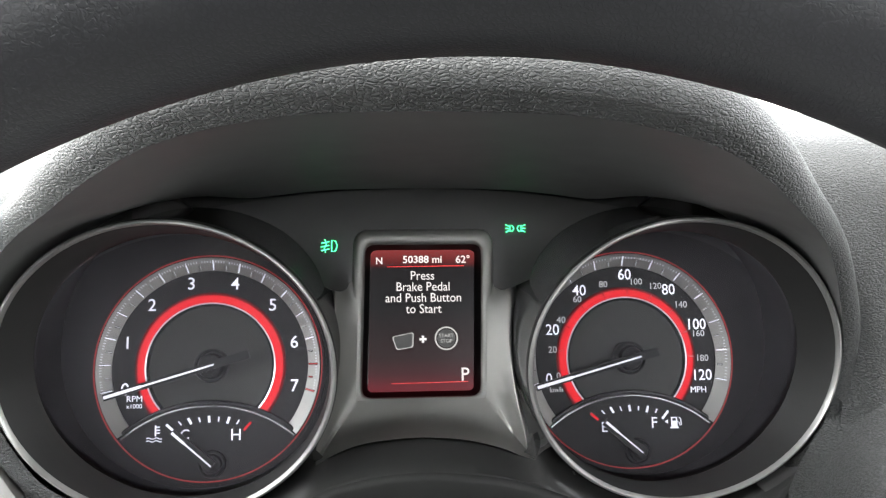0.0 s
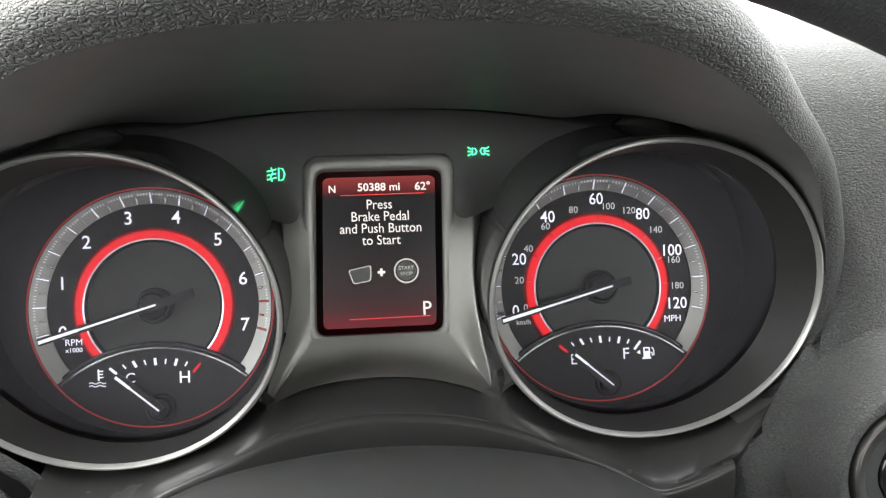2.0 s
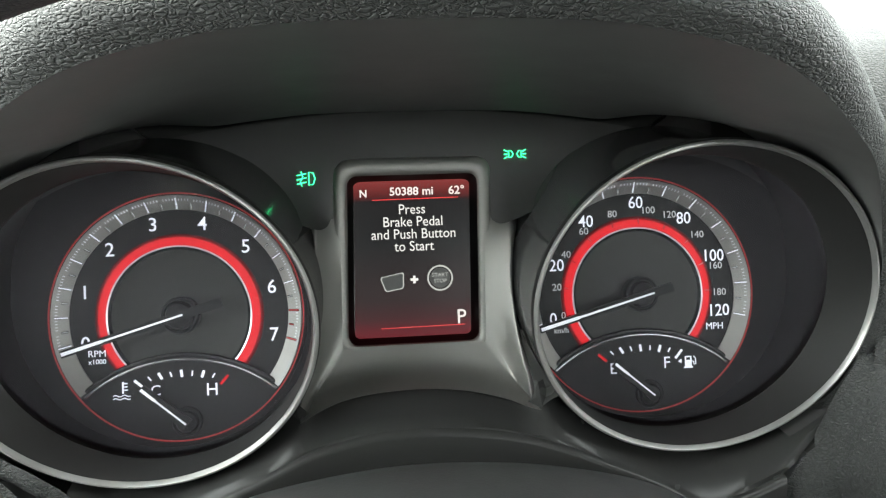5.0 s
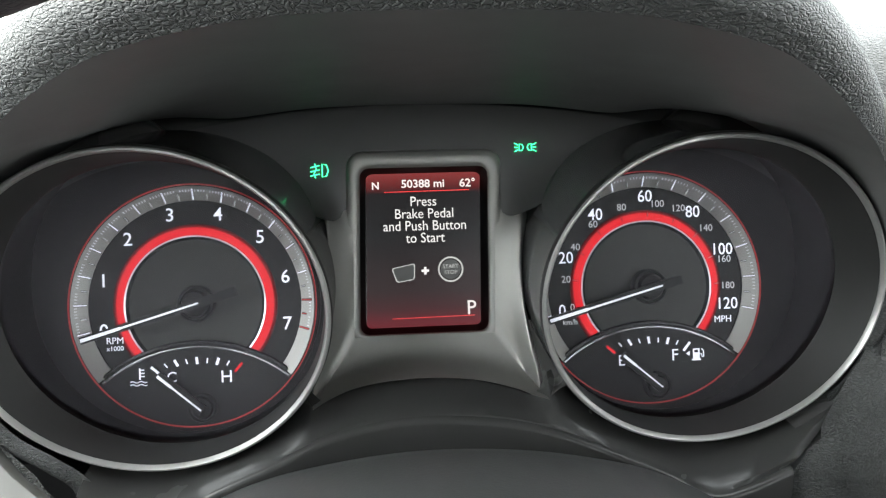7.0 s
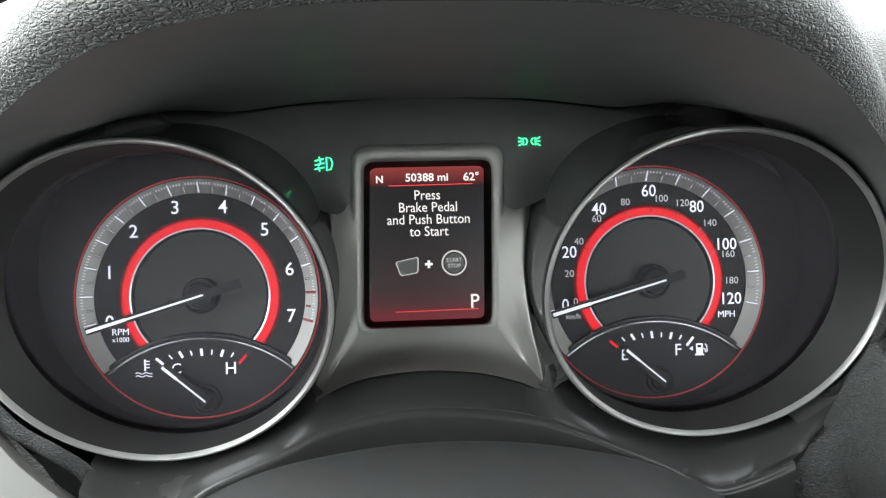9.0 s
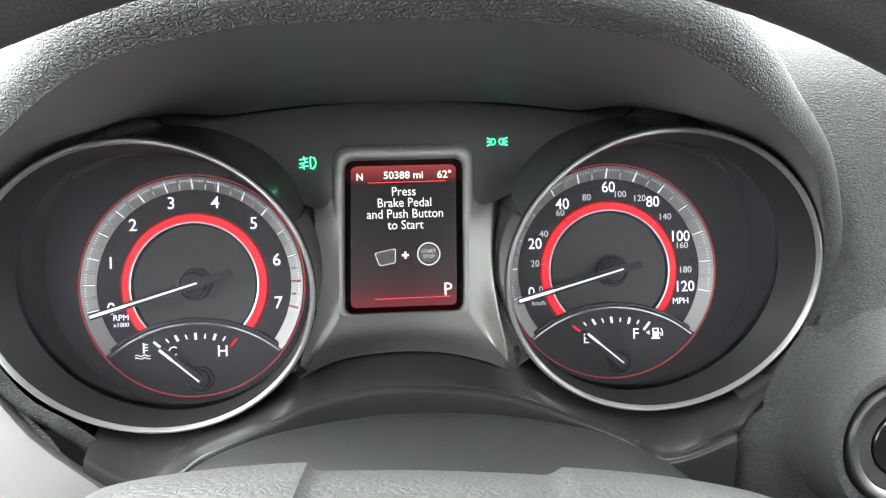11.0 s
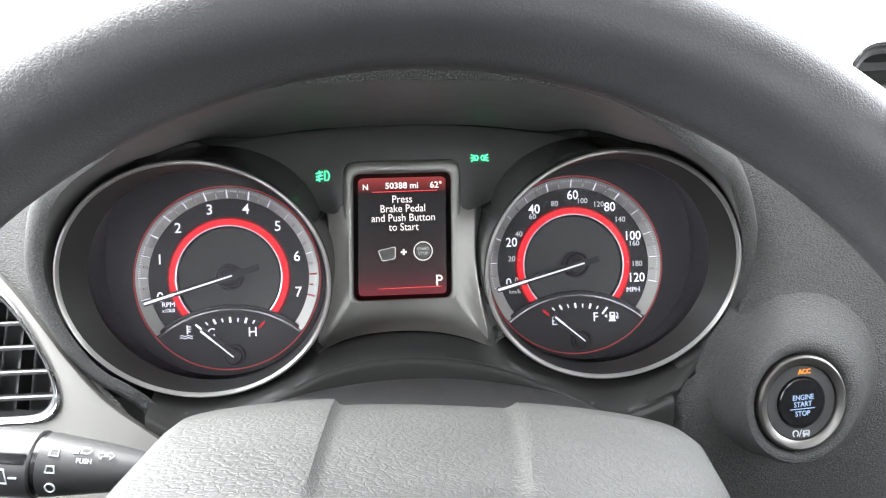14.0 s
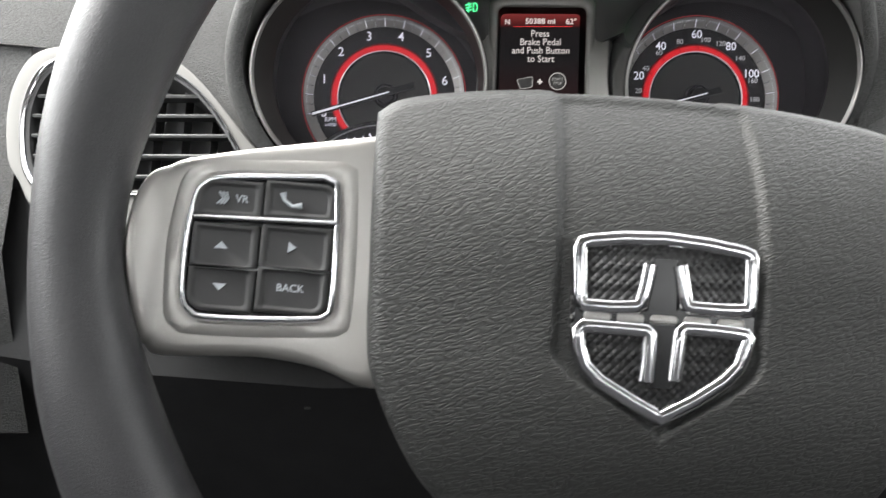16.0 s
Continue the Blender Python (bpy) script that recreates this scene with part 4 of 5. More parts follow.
rows = []
skirt = [(1.0, -96, 2), (1.0, -84, 12), (1.0, -76, 16), (1.0, -62, 15), (1.0, -30, 8), (1.0, -14, 3), (0.995, -7, 1), (0.985, -3.2, 0), (0.970, -1.2, 0), (0.955, -0.3, 0)] + [(0.94 - 0.0121 * k, 0, 0) for k in range(77)]
for s, dz, lift in skirt:
    ring = []
    for p in edge:
        q = CEN + (p - CEN) * s
        up = ease((p.y - 18) / 22)
        base = dome(p.x, p.y) if dz < -20 else dome(q.x, q.y)
        dent = let_in(q.x, min(q.y, 30))
        ring.append((q.x + lift * (0.1 + 0.75 * ease(p.x / 60)), q.y + lift * up - dent * up * ease((-dz - 0.5) / 6), base + dz - dent * ease((0.992 - s) / 0.03) * (1 - 0.8 * up * ease((s - 0.9) / 0.08))))
    rows.append(ring)
loft("airbag_cover", rows, PADSKIN, wheel, "black grained vinyl airbag cover", wrap_c=True, m=WH)
AX = -5.0


def spoke(sx):
    flip = lambda x: x if sx < 0 else 2 * AX - x
    o = [(-92, 30), (-137, 21.5), (-159, 16.4), (-165, 13.5), (-170, 9.5), (-173, -1), (-173.6, -18), (-170, -42), (-167, -47), (-161, -50.4), (-130, -48.4), (-109, -50.5), (-94, -55.4), (-86, -50), (-84, -10), (-86, 20)]
    pts = [(x, y) if sx < 0 else (2 * AX - x, y + (3 + 3 * ease((-92 - x) / 60) if y > 5 else 0)) for x, y in o]
    pts = [(p.x, p.y) for p in spline([(x, y, 0) for x, y in pts + pts[:1]], 4)[:-1]]
    hub = (flip(-126), -14)
    toward = lambda f: [(hub[0] + (x - hub[0]) * f, hub[1] + (y - hub[1]) * f) for x, y in pts]
    body = loft("spoke", [[(x, y + (k if y > 0 else 0) * (1 if sx > 0 else 0.5), z) for x, y in toward(f)] for f, z, k in ((0.95, -46, 7), (0.985, -28, 4), (1.0, -16, 1), (0.992, -11, 0), (0.965, -8.2, 0), (0.92, -7.0, 0), (0.86, -6.7, 0), (0.75, -6.6, 0), (0.6, -6.6, 0), (0.45, -6.6, 0), (0.3, -6.6, 0), (0.02, -6.6, 0))], SILVER, wheel, "satin silver spoke", wrap_c=True, m=WH)
    q = [(flip(x), y) for x, y in ((-112, 12.4), (-130, 11.2), (-146, 9.6), (-150.5, 7.6), (-153.5, 3.5), (-155.2, -8), (-155.4, -20), (-154.4, -31), (-151, -35), (-147, -36), (-130, -35.4), (-112, -34), (-108, -32.6), (-106.2, -29), (-106.4, -10), (-107.6, 8.5), (-109, 11.2))]
    q = [(p.x, p.y) for p in spline([(x, y, 0) for x, y in q + q[:1]], 3)[:-1]]
    # the silver face rises to a raised lip round the pod
    mid = (flip(-131), -11.5)
    big = [(mid[0] + (x - mid[0]) * 1.30, mid[1] + (y - mid[1]) * 1.28) for x, y in q]
    lip = [(mid[0] + (x - mid[0]) * 1.10, mid[1] + (y - mid[1]) * 1.10) for x, y in q]
    loft("pod_surround", [[(x, y, -7) for x, y in big], [(x, y, -6.2) for x, y in [(mid[0] + (x - mid[0]) * 1.24, mid[1] + (y - mid[1]) * 1.22) for x, y in q]], [(x, y, -5.9) for x, y in lip], [(x, y, -7.5) for x, y in q], [(x, y, -14) for x, y in q]], SILVER, body, wrap_c=True, m=WH)
    pod = slab("button_pod", q, -12, -6.4, GLOSS, body, WH, "gloss black button pod", bevel=0.8)
    pipe("pod_ring", [(a, b, -5.6) for a, b in q], 0.0011, CHROME, body, WH, "chrome ring", closed=True)
    pipe("pod_bar", [(flip(-153.2), -3.8, -5.0), (flip(-131), -3.1, -4.6), (flip(-107), -2.3, -5.0)], 0.0009, CHROME, body, WH, "chrome bar")
    for r, (y0, y1) in enumerate(((-2.7, 9.6), (-18.9, -4.9), (-33.6, -19.5))):
        for k, (a, b) in enumerate(((-153.4, -131.5), (-131.1, -107.6))):
            corner = [0.7, 0.7, 0.7, 0.7]                     # upper right, upper left, lower left, lower right
            if r != 1:
                corner[(0 if k else 1) if r == 0 else (3 if k else 2)] = 5.5 if k == 0 else 4.0
            if sx > 0:
                corner = [corner[1], corner[0], corner[3], corner[2]]
            a, b = sorted((flip(a), flip(b)))
            lift = ((a + b) / 2 + 131) * 0.045 if sx < 0 else 0
            o1 = round_rect(a, y0 + lift, b, y1 + lift, corner, 4)
            o2 = round_rect(a + 2.8, y0 + lift + (0.6 if r == 1 else 2.2), b - 2.8, y1 + lift - (0.6 if r == 2 else 2.2), [max(1.6, c - 1.5) for c in corner], 4)
            blend = lambda t: [(p[0] + (w[0] - p[0]) * t, p[1] + (w[1] - p[1]) * t) for p, w in zip(o1, o2)]
            loft("button", [[(x, y, z) for x, y in blend(t)] for t, z in ((0, -8), (0, -5.3), (0.12, -4.8), (0.4, -4.5), (0.62, -4.6), (0.86, -5.2), (1, -5.35), (1.06, -5.4))], BLACK, body, "black rubber button", wrap_c=True, caps=True, m=WH)
    for ob in (body, *[k for k in body.children if k.name.startswith("pod_surround")]):
        for v in ob.data.vertices:
            q = WH.inverted() @ v.co
            d = max(0.0, abs(q.x - AX) - 157)
            q.z += 0.075 * d * d
            v.co = WH @ q
    return body


left_spoke = spoke(-1)
right_spoke = spoke(1)
ZB = -5.1
writing("button_text", "VR", -138.4, 3.0, 3.5, ZB, PRINT, left_spoke, WH, bold=0.01)
for k in range(3):
    pipe("button_symbol", [(-146.4 + 1.1 * k, 1.0, ZB), (-144.6 + 0.9 * k, 2.9, ZB), (-146.0 + 1.2 * k, 5.0, ZB)], 0.00035, PRINT, left_spoke, WH)
pipe("button_symbol", [(-125.2, 6.2, ZB), (-124.4, 3.8, ZB), (-121.8, 2.0, ZB), (-118.6, 2.4, ZB)], [0.0011, 0.0006, 0.0006, 0.0011], PRINT, left_spoke, WH, "printed handset symbol")
for (x, y), q in (((-143.7, -12.6), ((-2.8, -1.2), (2.8, -1.2), (0, 1.6))), ((-120.6, -11.4), ((-1.6, -2.2), (-1.6, 2.2), (1.8, 0))), ((-143.0, -25.9), ((-2.8, 1.2), (2.8, 1.2), (0, -1.6)))):
    slab("button_symbol", [(x + a * 0.8, y + b * 0.8) for a, b in q], ZB - 0.4, ZB, PRINT, left_spoke, WH, smooth=False)
writing("button_text", "BACK", -120.0, -24.8, 3.5, ZB, PRINT, left_spoke, WH, bold=0.012)
writing("button_text", "ON/OFF", 111.0, -14.4, 3.2, ZB, PRINT, right_spoke, WH, squeeze=0.85)
writing("button_text", "CANCEL", 111.2, -25.5, 3.4, ZB, PRINT, right_spoke, WH, squeeze=0.85)
pipe("button_symbol", [(108.6, -11.2, ZB), (109.2, -9.4, ZB), (111.0, -8.8, ZB), (112.6, -9.6, ZB), (112.8, -11.2, ZB)], 0.00035, PRINT, right_spoke, WH)

# badge in the middle: a black woven ground, chrome bars, and plain bars in place of its lettering
WEAVE = material("badge_weave", (0.02, 0.02, 0.021), 0.35)
wv = WEAVE.node_tree
tcn, chk, bmp = wv.nodes.new("ShaderNodeTexCoord"), wv.nodes.new("ShaderNodeTexVoronoi"), wv.nodes.new("ShaderNodeBump")
chk.inputs["Scale"].default_value, chk.inputs["Randomness"].default_value = 520, 0.0
diag = wv.nodes.new("ShaderNodeMapping")
diag.inputs["Rotation"].default_value = (0, radians(40), 0)
wv.links.new(tcn.outputs["Object"], diag.inputs["Vector"])
bmp.inputs["Distance"].default_value = 0.0012
bmp.invert = True
wv.links.new(diag.outputs[0], chk.inputs["Vector"])
wv.links.new(chk.outputs["Distance"], bmp.inputs["Height"])
wv.links.new(bmp.outputs[0], wv.nodes["Principled BSDF"].inputs["Normal"])
bed = [(-32.8, -3.0), (-20, -0.2), (-5.3, 0.8), (9, -0.2), (22.4, -3.0), (23.0, -20), (22.4, -34), (17.5, -42), (-4.2, -55.4), (-27.5, -43.5), (-31.8, -34), (-32.6, -20)]
badge = slab("badge", bed, 8, 15.9, WEAVE, wheel, WH, "chrome shield badge on a woven black ground", bevel=0.5)
UP = [(-9.6, -9.0), (-10.4, -15), (-11.6, -21.0), (-13.0, -21.9), (-20, -22.6), (-28.6, -22.6), (-29.9, -21.6), (-30.4, -14), (-31.0, -5.4), (-30.4, -3.9), (-28.0, -3.2), (-18, -1.6), (-5.3, -0.9), (7, -1.6), (18, -3.0), (20.2, -3.7), (20.7, -5.2), (20.9, -13), (20.9, -19.2), (20.0, -20.4), (12, -20.8), (3.0, -20.8), (1.6, -20.0), (0.4, -14), (-0.8, -8.6)]
LO = [(-9.0, -43.5), (-8.6, -36), (-8.6, -29.6), (-9.8, -28.6), (-18, -28.6), (-28.6, -28.6), (-29.7, -29.8), (-29.2, -35), (-27.4, -40), (-23, -44), (-13, -49.4), (-3.9, -53.6), (6, -47.8), (14.4, -41.6), (18.4, -37), (20.2, -31), (20.6, -28.6), (19.6, -27.4), (10, -27.0), (1.6, -27.0), (0.6, -28.0), (0.2, -34), (-0.4, -42.6)]
for pts in (UP, LO):
    fine = [pts[0]]
    for a, b in zip(pts, pts[1:]):
        n = max(1, int(math.hypot(b[0] - a[0], b[1] - a[1]) / 2.5))
        fine += [(a[0] + (b[0] - a[0]) * k / n, a[1] + (b[1] - a[1]) * k / n) for k in range(1, n + 1)]
    rr = []
    for a, b, c2 in zip([fine[0]] + fine[:-1], fine, fine[1:] + [fine[-1]]):
        t = Vector((c2[0] - a[0], c2[1] - a[1], 0)).normalized()
        s = Vector((-t.y, t.x, 0))
        rr.append([(b[0] + s.x * u, b[1] + s.y * u, 15.4 + h) for u, h in ((-2.3, 0), (-2.25, 0.9), (-1.8, 1.6), (-0.9, 1.95), (0.6, 2.0), (1.5, 1.65), (2.1, 1.0), (2.3, 0))])
    loft("chrome_bar", rr, CHROME, badge, "chrome bar", wrap_c=True, caps=True, m=WH)
slab("black_cross", [(-8.4, -7), (-1.8, -7), (-1.2, -22), (22, -22.2), (22, -26.6), (-1.2, -26.8), (-1.6, -45), (-7.6, -45), (-7.8, -28.0), (-31.4, -28.0), (-31.2, -23.4), (-9.6, -23)], 15.0, 16.15, GLOSS, badge, WH, "gloss black cross", smooth=False)
for k in range(5):
    slab("plain_bar", round_rect(-28.6 + 9.9 * k, -27.0 + 0.25 * k, -20.6 + 9.9 * k, -24.2 + 0.25 * k, 1.1, 3), 15.5, 17.0, RIMSILVER, badge, WH, "plain satin bar", bevel=0.5)

# ---------------------------------------------------------------- start button
BT = pose(0.2115, -0.088, 0.9436, 90 - 12, 0, 6) @ MM
start = thing("start_button", (0.2115, -0.07, 0.92), "round black engine start button in a satin metal ring, lit", "start button")
# the vinyl swells up to the ring
face = spline([(0, y, z) for y, z in CENTRE], 4)
rows = []
for r, z in ((26.6, -8), (27.3, -3.4), (28.0, -1.6), (29.0, -0.4), (30.4, 0.3), (32.0, 0.5), (34.0, 0.4), (36.0, -0.2), (38.0, -1), (40.0, -2), (42.0, -3), (44.0, -4), (46.0, -5), (48.0, -6), (50.0, -6), (52.0, -6)):
    row = []
    for k in range(96):
        a = 2 * math.pi * k / 96
        wide = 1 + (0.36 * max(0.0, math.cos(a - 0.4)) - 0.10 * max(0.0, -math.cos(a))) * ease((r - 30) / 18)
        p = BT @ Vector((r * wide * math.cos(a), r * wide * math.sin(a), z))
        q = min(face, key=lambda f: abs(f.z - p.z))
        i = min(max(1, face.index(q)), len(face) - 2)
        lo, hi = (face[i - 1], face[i]) if p.z < face[i].z else (face[i], face[i + 1])
        y = lo.y + (hi.y - lo.y) * (p.z - lo.z) / (hi.z - lo.z)
        on = right_face(p.x - MID, y, p.z, edge_x(p.z))
        row.append(Vector((p.x, p.y + (on - p.y) * ease((r - 33.5) / 13.5) + 0.0009 * max(0.0, r - 46.5), p.z)))
    rows.append(row)
loft("boss", rows, LEATHER, start, "grained vinyl boss", wrap_c=True)
lathe("ring", [(27.2, -8), (27.2, -1), (26.6, 0.9), (25.6, 1.5), (22.4, 1.0), (21.5, 0.2), (21.2, -4)], SATIN, start, BT, "satin grey metal ring")
lathe("collar", [(21.6, -5), (21.4, -1.5), (20.6, -0.8), (14.8, -0.8), (14.2, -1.6), (14.2, -4)], BLACK, start, BT, "black collar")
cap = lathe("cap", [(13.8, -4), (13.8, -0.6), (13.2, 0.2), (10, 0.3), (0.01, 0.2)], GLOSS, start, BT, "black push cap")
writing("text", "ENGINE", 0.4, 3.0, 4.1, 0.5, BLUEWHITE, cap, BT, squeeze=0.9, bold=0.004)
writing("text", "START", 0.2, -0.8, 4.1, 0.5, BLUEWHITE, cap, BT, squeeze=0.92, bold=0.004)
writing("text", "STOP", 0, -6.0, 4.1, 0.5, BLUEWHITE, cap, BT, squeeze=0.92, bold=0.004)
bar("text_line", 0, -3.3, 15, 0.4, 0, 0.3, 0.5, BLUEWHITE, cap, BT)
writing("text", "ACC", 2.0, 17.2, 3.7, -0.6, ORANGE, start, BT, bold=0.02)
pipe("ring_symbol", [(-3.6 + 1.7 * math.cos(radians(a)), -17.4 + 1.7 * math.sin(radians(a)), -0.6) for a in range(-60, 241, 20)], 0.0003, PRINT, start, BT)
bar("slash_symbol", -0.6, -17.4, 4.2, 0.5, 70, -0.9, -0.6, PRINT, start, BT)
frame_slab("car_symbol", round_rect(0.8, -19.0, 5.2, -16.0, 0.8, 2), round_rect(1.7, -17.6, 4.3, -16.7, 0.3, 2), -0.9, -0.6, PRINT, start, BT)
bar("car_symbol", 1.5, -19.4, 1.0, 0.9, 0, -0.9, -0.6, PRINT, start, BT)
bar("car_symbol", 4.5, -19.4, 1.0, 0.9, 0, -0.9, -0.6, PRINT, start, BT)

# ---------------------------------------------------------------- cabin shell

def plate(name, pts, mat, thick, kind="structure", label=""):
    a, b, c = (Vector(p) for p in pts[:3])
    n = (b - a).cross(c - a).normalized() * thick
    v = [Vector(p) for p in pts] + [Vector(p) + n for p in pts]
    k = len(pts)
    f = [tuple(range(k)), tuple(range(k, 2 * k))] + [(i, (i + 1) % k, k + (i + 1) % k, k + i) for i in range(k)]
    return tagged(part(name, v, f, mat, None, label, False), label, kind=kind)


# shell out of view: roof edge and sills are placed to shape the daylight
plate("floor", [(-0.67, -1.65, 0.3), (1.33, -1.65, 0.3), (1.33, 0.9, 0.3), (-0.67, 0.9, 0.3)], DARKCLOTH, -0.02, label="dark carpeted car floor")
plate("ceiling", [(-0.50, -1.6, 1.55), (1.2, -1.6, 1.55), (1.2, -0.30, 1.55), (-0.50, -0.30, 1.55)], HEADLINER, 0.02, label="grey cloth car headliner")
# unseen panel, raised to block light from behind
plate("wall_rear", [(-0.64, -1.60, 0.3), (1.3, -1.60, 0.3), (1.3, -1.60, 1.30), (-0.64, -1.60, 1.30)], DARKCLOTH, -0.02, label="unseen dark cloth panel, its height set to block light from behind")
plate("wall_right", [(1.3, -1.6, 0.3), (1.3, 0.9, 0.3), (1.3, 0.9, 1.08), (1.3, -1.6, 1.08)], LEATHER, 0.02, label="dark grey car door panel")
plate("wall_left", [(-0.64, -1.6, 0.3), (-0.64, 0.9, 0.3), (-0.64, 0.9, 1.08), (-0.64, -1.6, 1.08)], LEATHER, -0.02, label="dark grey car door panel, closed")
# two unseen panels, added to keep rear side light off the wheel
plate("blocking_wall_left", [(-0.64, -1.6, 1.09), (-0.64, -0.62, 1.09), (-0.54, -0.62, 1.56), (-0.54, -1.6, 1.56)], DARKCLOTH, -0.02, label="unseen dark panel, added to block light from the rear side")
plate("blocking_wall_right", [(1.3, -1.6, 1.09), (1.3, -0.62, 1.09), (1.2, -0.62, 1.56), (1.2, -1.6, 1.56)], DARKCLOTH, 0.02, label="unseen dark panel, added to block light from the rear side")
# seat out of view, set far forward to block light from behind
seat = thing("shading_seat", (0, -0.95, 0.32), "unseen dark cloth seat with a headrest, added to block light from behind", "car seat")
slab("backrest", round_rect(-260, -330, 260, 330, 90, 6), 0, 110, DARKCLOTH, seat, pose(0, -0.80, 0.86, 78, 0, 180) @ pose(0, 0, 0, 0, 180, 0) @ MM, bevel=35)
slab("headrest", round_rect(-130, -85, 130, 85, 50, 6), 0, 90, DARKCLOTH, seat, pose(0, -0.86, 1.31, 82, 0, 180) @ pose(0, 0, 0, 0, 180, 0) @ MM, bevel=30)
slab("seat_base", round_rect(-230, -230, 230, 230, 30, 4), 0, 120, BLACK, seat, pose(0, -0.55, 0.301, 0, 0, 0) @ MM, bevel=10)
slab("cushion", round_rect(-260, -260, 260, 260, 80, 6), 0, 130, DARKCLOTH, seat, pose(0, -0.55, 0.42, 6, 0, 0) @ MM, bevel=40)
plate("wall_front", [(-0.64, 0.55, 0.3), (1.3, 0.55, 0.3), (1.3, 0.55, 1.06), (-0.64, 0.55, 1.06)], UNDER, 0.02, label="dark bulkhead below the windscreen")
PALE = grain(material("pale_paving", (0.30, 0.30, 0.295), 0.8), 3, 0.002, "noise", 0.05, 0.1)
plate("ground", [(-60, -60, 0.0), (60, -60, 0.0), (60, 60, 0.0), (-60, 60, 0.0)], PALE, -0.05, label="pale grey paved ground outside")

# ---------------------------------------------------------------- dashboard below and beside the gauges
loft("lower_dash", [[(-0.55, -0.02, 0.97), (-0.30, -0.045, 0.93), (-0.15, -0.050, 0.905), (0.0, -0.045, 0.905), (0.15, -0.05, 0.905), (0.30, -0.05, 0.90), (0.8, -0.03, 0.90)],
                                 [(-0.55, -0.06, 0.86), (-0.30, -0.085, 0.83), (-0.15, -0.09, 0.82), (0.0, -0.09, 0.82), (0.15, -0.09, 0.82), (0.30, -0.09, 0.82), (0.8, -0.07, 0.82)],
                                 [(-0.55, 0.02, 0.62), (-0.30, 0.0, 0.60), (-0.15, 0.0, 0.60), (0.0, 0.0, 0.60), (0.15, 0.0, 0.60), (0.30, 0.0, 0.60), (0.8, 0.0, 0.60)]], LOWER, dash, "black lower dashboard")

# silver side panel with the air vent
VP = pose(0, -0.06, 0.94, 58.2, 0, 0) @ MM
panel = thing("side_trim_panel", (-0.25, -0.03, 0.90), "light silver painted dashboard panel round the air vent", "dashboard panel")
BND = [(-136, -17), (-151, -6.8), (-172.4, 8.5), (-194, 31.5), (-211.5, 53), (-233, 78.5), (-250, 93), (-272, 101.5), (-305, 105), (-338, 102), (-352, 88), (-357, 60), (-352, 25), (-342, 8), (-330, -10), (-305, -16), (-268, -24), (-256, -60), (-250, -95), (-110, -95), (-112, -40)]
bnd = [(p.x, p.y) for p in spline([(x, y, 0) for x, y in BND + BND[:1]], 4)[:-1]]
VENT = [(-196.2, 12), (-199.5, 22), (-205.8, 34), (-218, 53.5), (-233, 71.5), (-250, 84.5), (-272, 93), (-305, 96), (-328, 94.5), (-341, 84), (-347, 58), (-343, 26), (-336, 9), (-326, 1), (-300, -2.0), (-240, -2.0), (-208, -1.8), (-200, 1), (-196.6, 6)]
vent_o = resample([(p.x, p.y) for p in spline([(x, y, 0) for x, y in VENT + VENT[:1]], 4)[:-1]], 120, (-196, 12))
VC = (-270, 45)
po, pi = polar(bnd, VC, 160), polar(vent_o, VC, 160)
loft("panel_face", [[(x, y, -8) for x, y in po], [(x, y, 1.2) for x, y in po], [(x, y, 2.6) for x, y in mix2(po, pi, 0.07)], [(x, y, 3.0) for x, y in mix2(po, pi, 0.25)], [(x, y, 2.4) for x, y in pi], [(x, y, -20) for x, y in pi]],
     LIGHTSILVER, panel, wrap_c=True, m=VP)
vent = thing("air_vent", (-0.27, -0.02, 0.95), "black slatted air vent with a chrome surround", "air vent")
c_in = [(VC[0] + (x - VC[0]) * 0.955, VC[1] + (y - VC[1]) * 0.93) for x, y in pi]
loft("surround", [[(x, y, 0) for x, y in pi], [(x, y, 4.2) for x, y in pi], [(x, y, 5.0) for x, y in mix2(pi, c_in, 0.3)], [(x, y, 4.2) for x, y in mix2(pi, c_in, 0.75)], [(x, y, 2.4) for x, y in c_in], [(x, y, -6) for x, y in c_in]],
     CHROME, vent, "polished chrome surround", wrap_c=True, m=VP)
c_in2 = [(VC[0] + (x - VC[0]) * 0.93, VC[1] + (y - VC[1]) * 0.90) for x, y in pi]
loft("duct", [[(x, y, 2.2) for x, y in c_in], [(x, y, 1.6) for x, y in c_in2], [(x, y, -32) for x, y in c_in2], [(VC[0] + (x - VC[0]) * 0.02, VC[1] + (y - VC[1]) * 0.02, -32) for x, y in c_in2]], BLACK, vent, wrap_c=True, m=VP)
for v in (11.5, 25.5, 39.5, 53.5, 67.5):
    xs = [x for x, y in polar(c_in2, (VC[0], v), 2)]
    x1, x0 = max(xs) - 0.5, min(xs) + 0.5
    loft("slat", [[(x0, v - 0.2, 0.2), (x1, v - 0.2, 0.2)], [(x0, v + 1.2, 0.8), (x1, v + 1.2, 0.8)], [(x0, v + 2.2, 0.2), (x1, v + 2.2, 0.2)], [(x0, v + 5.0, -14), (x1, v + 5.0, -14)], [(x0, v + 3.4, -14), (x1, v + 3.4, -14)]],
         BLACK, vent, "black vent slat", wrap_r=True, m=VP)
for x in range(-325, -205, 19):
    slab("vane", [(x, 8), (x + 1.4, 8), (x + 1.4, 84 if x < -245 else 60), (x, 84 if x < -245 else 60)], -30, -15, BLACK, vent, VP, smooth=False)
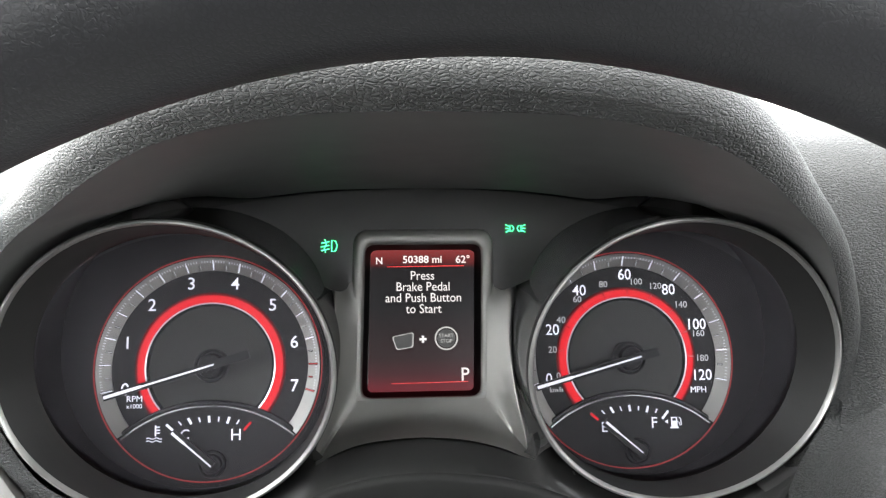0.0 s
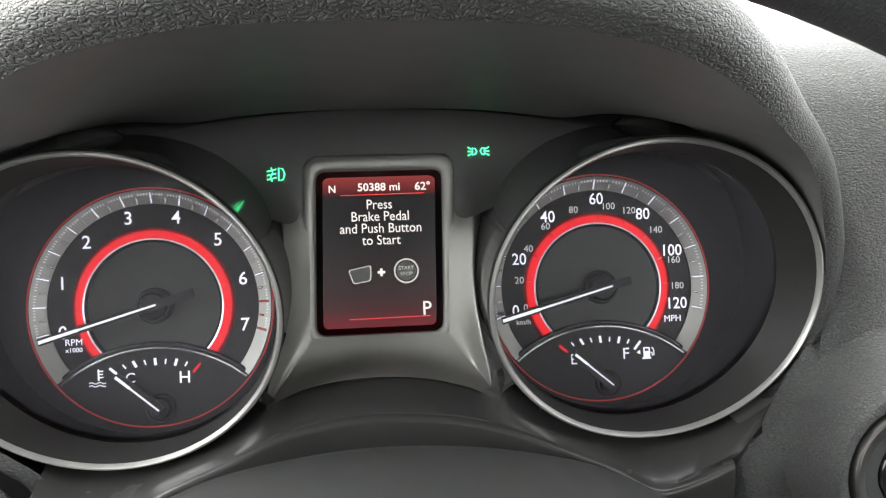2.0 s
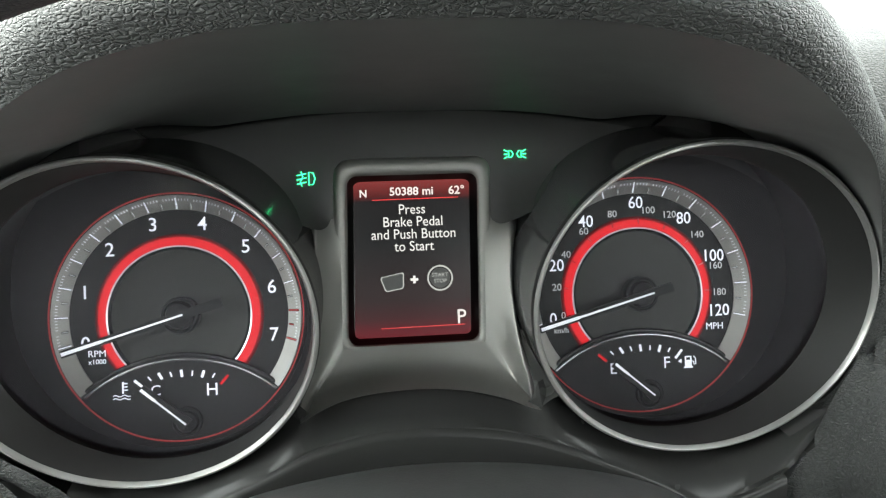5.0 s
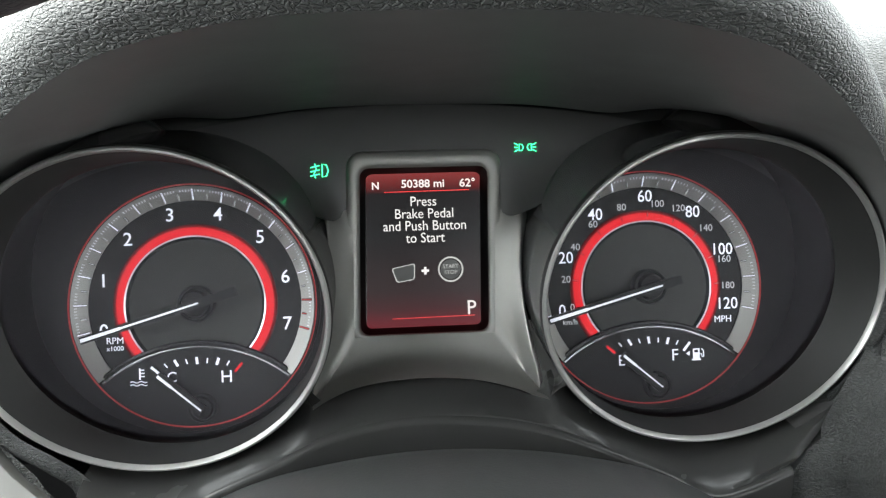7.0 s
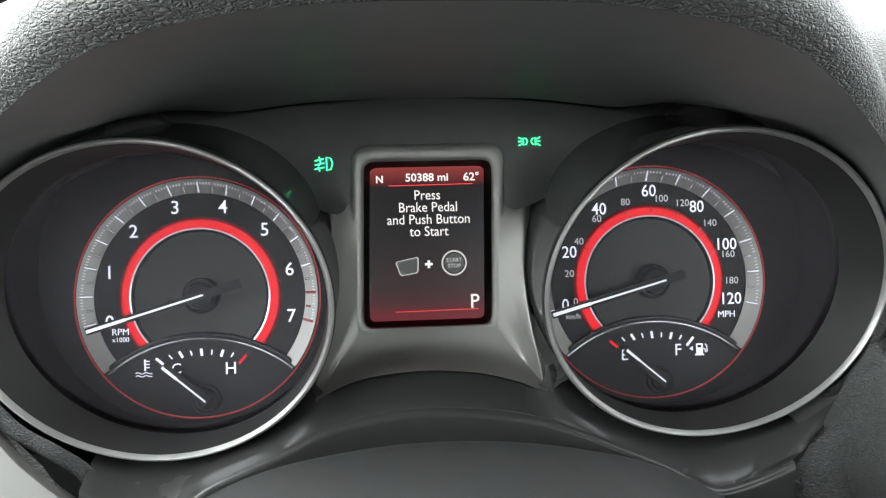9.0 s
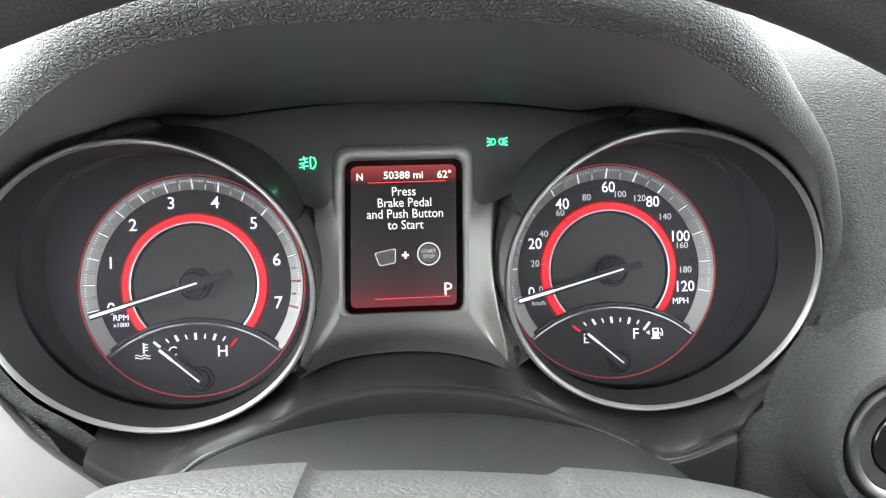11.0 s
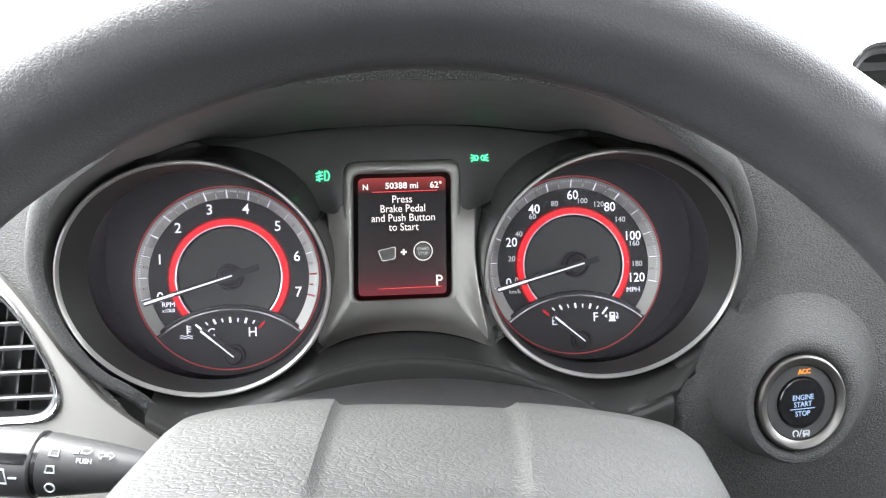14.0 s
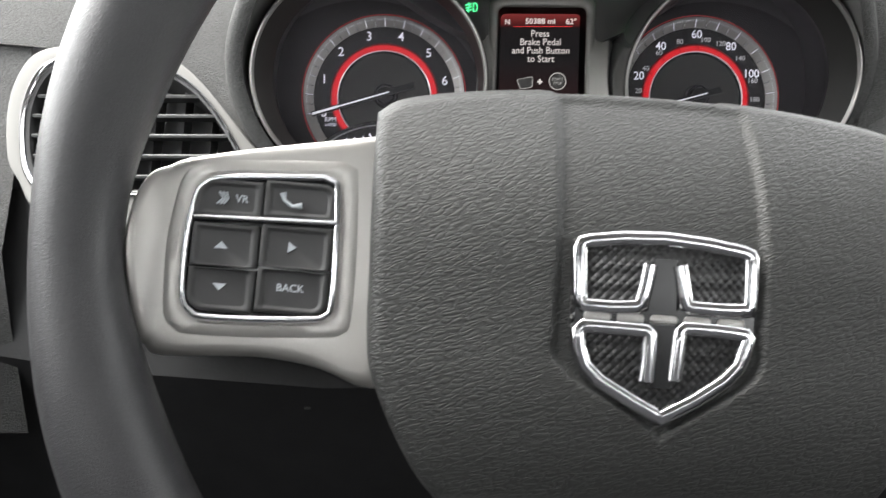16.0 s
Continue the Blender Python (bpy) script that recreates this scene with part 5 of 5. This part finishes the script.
slab("thumb_tab", round_rect(-298, 36, -276, 44.5, 2), -4, 5, BLACK, vent, VP, bevel=1.5)
slab("tab_tip", round_rect(-277, 38.2, -271, 42.4, 1.4), -2, 4.6, CHROME, vent, VP, "chrome tip", bevel=1.2)

# control stalk
stalk = thing("control_stalk", (-0.16, -0.14, 0.94), "black plastic control stalk with printed white symbols", "stalk")
SK = pose(-0.148, -0.135, 0.9565, 62, 0, -0.5) @ pose(0, 0, 0, 0, 0, -6) @ MM
pipe("arm", [(60, -1, -4), (24, 0, 0), (6, 0, 0), (-20, 0, 0)], [0.0055, 0.0078, 0.0108, 0.0142], BLACK, stalk, SK, n=20)
pipe("collar", [(-20, 0, 0), (-20.4, 0, 0), (-22.2, 0, 0), (-22.6, 0, 0)], [0.0137, 0.0137, 0.0137, 0.0137], GLOSS, stalk, SK, n=20)
pipe("knob", [(-22.6, 0, 0), (-23.4, 0, 0), (-60, 0, 0), (-62, 0, 0)], [0.0140, 0.0149, 0.0150, 0.0140], BLACK, stalk, SK, n=20)
slab("knob_slot", round_rect(-56, 0.5, -24, 5.5, 1), 13.0, 14.9, GLOSS, stalk, SK, bevel=0.3)
writing("print", "PUSH", -0.6, 3.4, 2.9, 11.6, PRINT, stalk, SK, bold=0.02)
pipe("print", [(-2.6, 9.0, 9.4), (-2.6, 6.6, 10.7), (0.4, 6.6, 10.4), (1.8, 7.8, 9.8), (0.4, 9.0, 9.2)], 0.0003, PRINT, stalk, SK, closed=True)
for k in range(4):
    pipe("print", [(-6.2, 6.6 + 0.75 * k, 10.9 - 0.4 * k), (-3.6, 6.6 + 0.75 * k, 10.8 - 0.4 * k)], 0.00025, PRINT, stalk, SK)
for sx in (-1, 1):
    pipe("print", [(8.0 + sx * 0.5, 7.0, 9.4), (8.0 + sx * 1.8, 7.0, 9.3), (8.0 + sx * 1.8, 7.7, 9.3), (8.0 + sx * 3.6, 6.2, 9.6), (8.0 + sx * 1.8, 4.6, 10.4), (8.0 + sx * 1.8, 5.8, 9.9), (8.0 + sx * 0.5, 5.8, 10.0)], 0.00025, PRINT, stalk, SK, closed=True)
for y, z, q in ((6.4, 12.2, 1), (-0.6, 13.9, 1), (-8.4, 11.4, 0)):
    pipe("print", [(-13.4 + 2.0 * math.cos(a), y + 1.8 * math.sin(a), z - math.sin(a) * 1.8 * y / 14) for a in (2 * math.pi * k / 16 for k in range(16))] if not q else
         [(-15.4, y - 1.3, z + 0.08 * y), (-11.4, y - 1.3, z + 0.08 * y), (-12.0, y + 1.4, z - 0.2 * abs(y) + 0.05), (-15.0, y + 1.4, z - 0.2 * abs(y) + 0.05)], 0.0004, PRINT, stalk, SK, closed=True)
pipe("print", [(-40, -7.4, 13.0), (-31, -7.4, 13.0), (-32.4, -1.6, 14.9), (-38.6, -1.6, 14.9)], 0.0005, PRINT, stalk, SK, closed=True)
pipe("print", [(-36, -9.0, 12.2), (-37.6, -3.6, 14.8)], 0.0005, PRINT, stalk, SK)
pipe("print", [(-30, -5.0, 14.3), (-26.8, -5.0, 14.3)], 0.0005, PRINT, stalk, SK)

# centre vent, beyond the wheel
CV = pose(0.335, -0.03, 1.094, 78, 0, 4) @ MM
centre = thing("centre_vent", (0.36, 0.02, 1.03), "black centre air vent with chrome and silver surround", "air vent")
o2, i2, j2 = round_rect(-92, -60, 92, 42, 24, 8), round_rect(-88, -56, 88, 38, 20, 8), round_rect(-84, -53, 84, 34, 17, 8)
loft("surround", [[(x, y, -30) for x, y in o2], [(x, y, 0) for x, y in o2], [(x, y, 2.5) for x, y in mix2(o2, i2, 0.5)], [(x, y, 1) for x, y in i2], [(x, y, -6) for x, y in i2]], CHROME, centre, "chrome surround", wrap_c=True, m=CV)
loft("frame", [[(x, y, -1) for x, y in i2], [(x, y, 0) for x, y in mix2(i2, j2, 0.5)], [(x, y, -1) for x, y in j2], [(x, y, -30) for x, y in j2], [(x * 0.02, y * 0.02, -30) for x, y in j2]], BLACK, centre, wrap_c=True, m=CV)
for k in range(5):
    v = -42 + 14 * k
    h = 82 if k < 4 else 78
    loft("slat", [[(-h, v, -2), (h, v, -2)], [(-h, v + 1.4, -1), (h, v + 1.4, -1)], [(-h, v + 5, -18), (h, v + 5, -18)], [(-h, v + 3.6, -18), (h, v + 3.6, -18)]], LIGHTSILVER if k == 4 else BLACK, centre, "vent slat", wrap_r=True, m=CV)
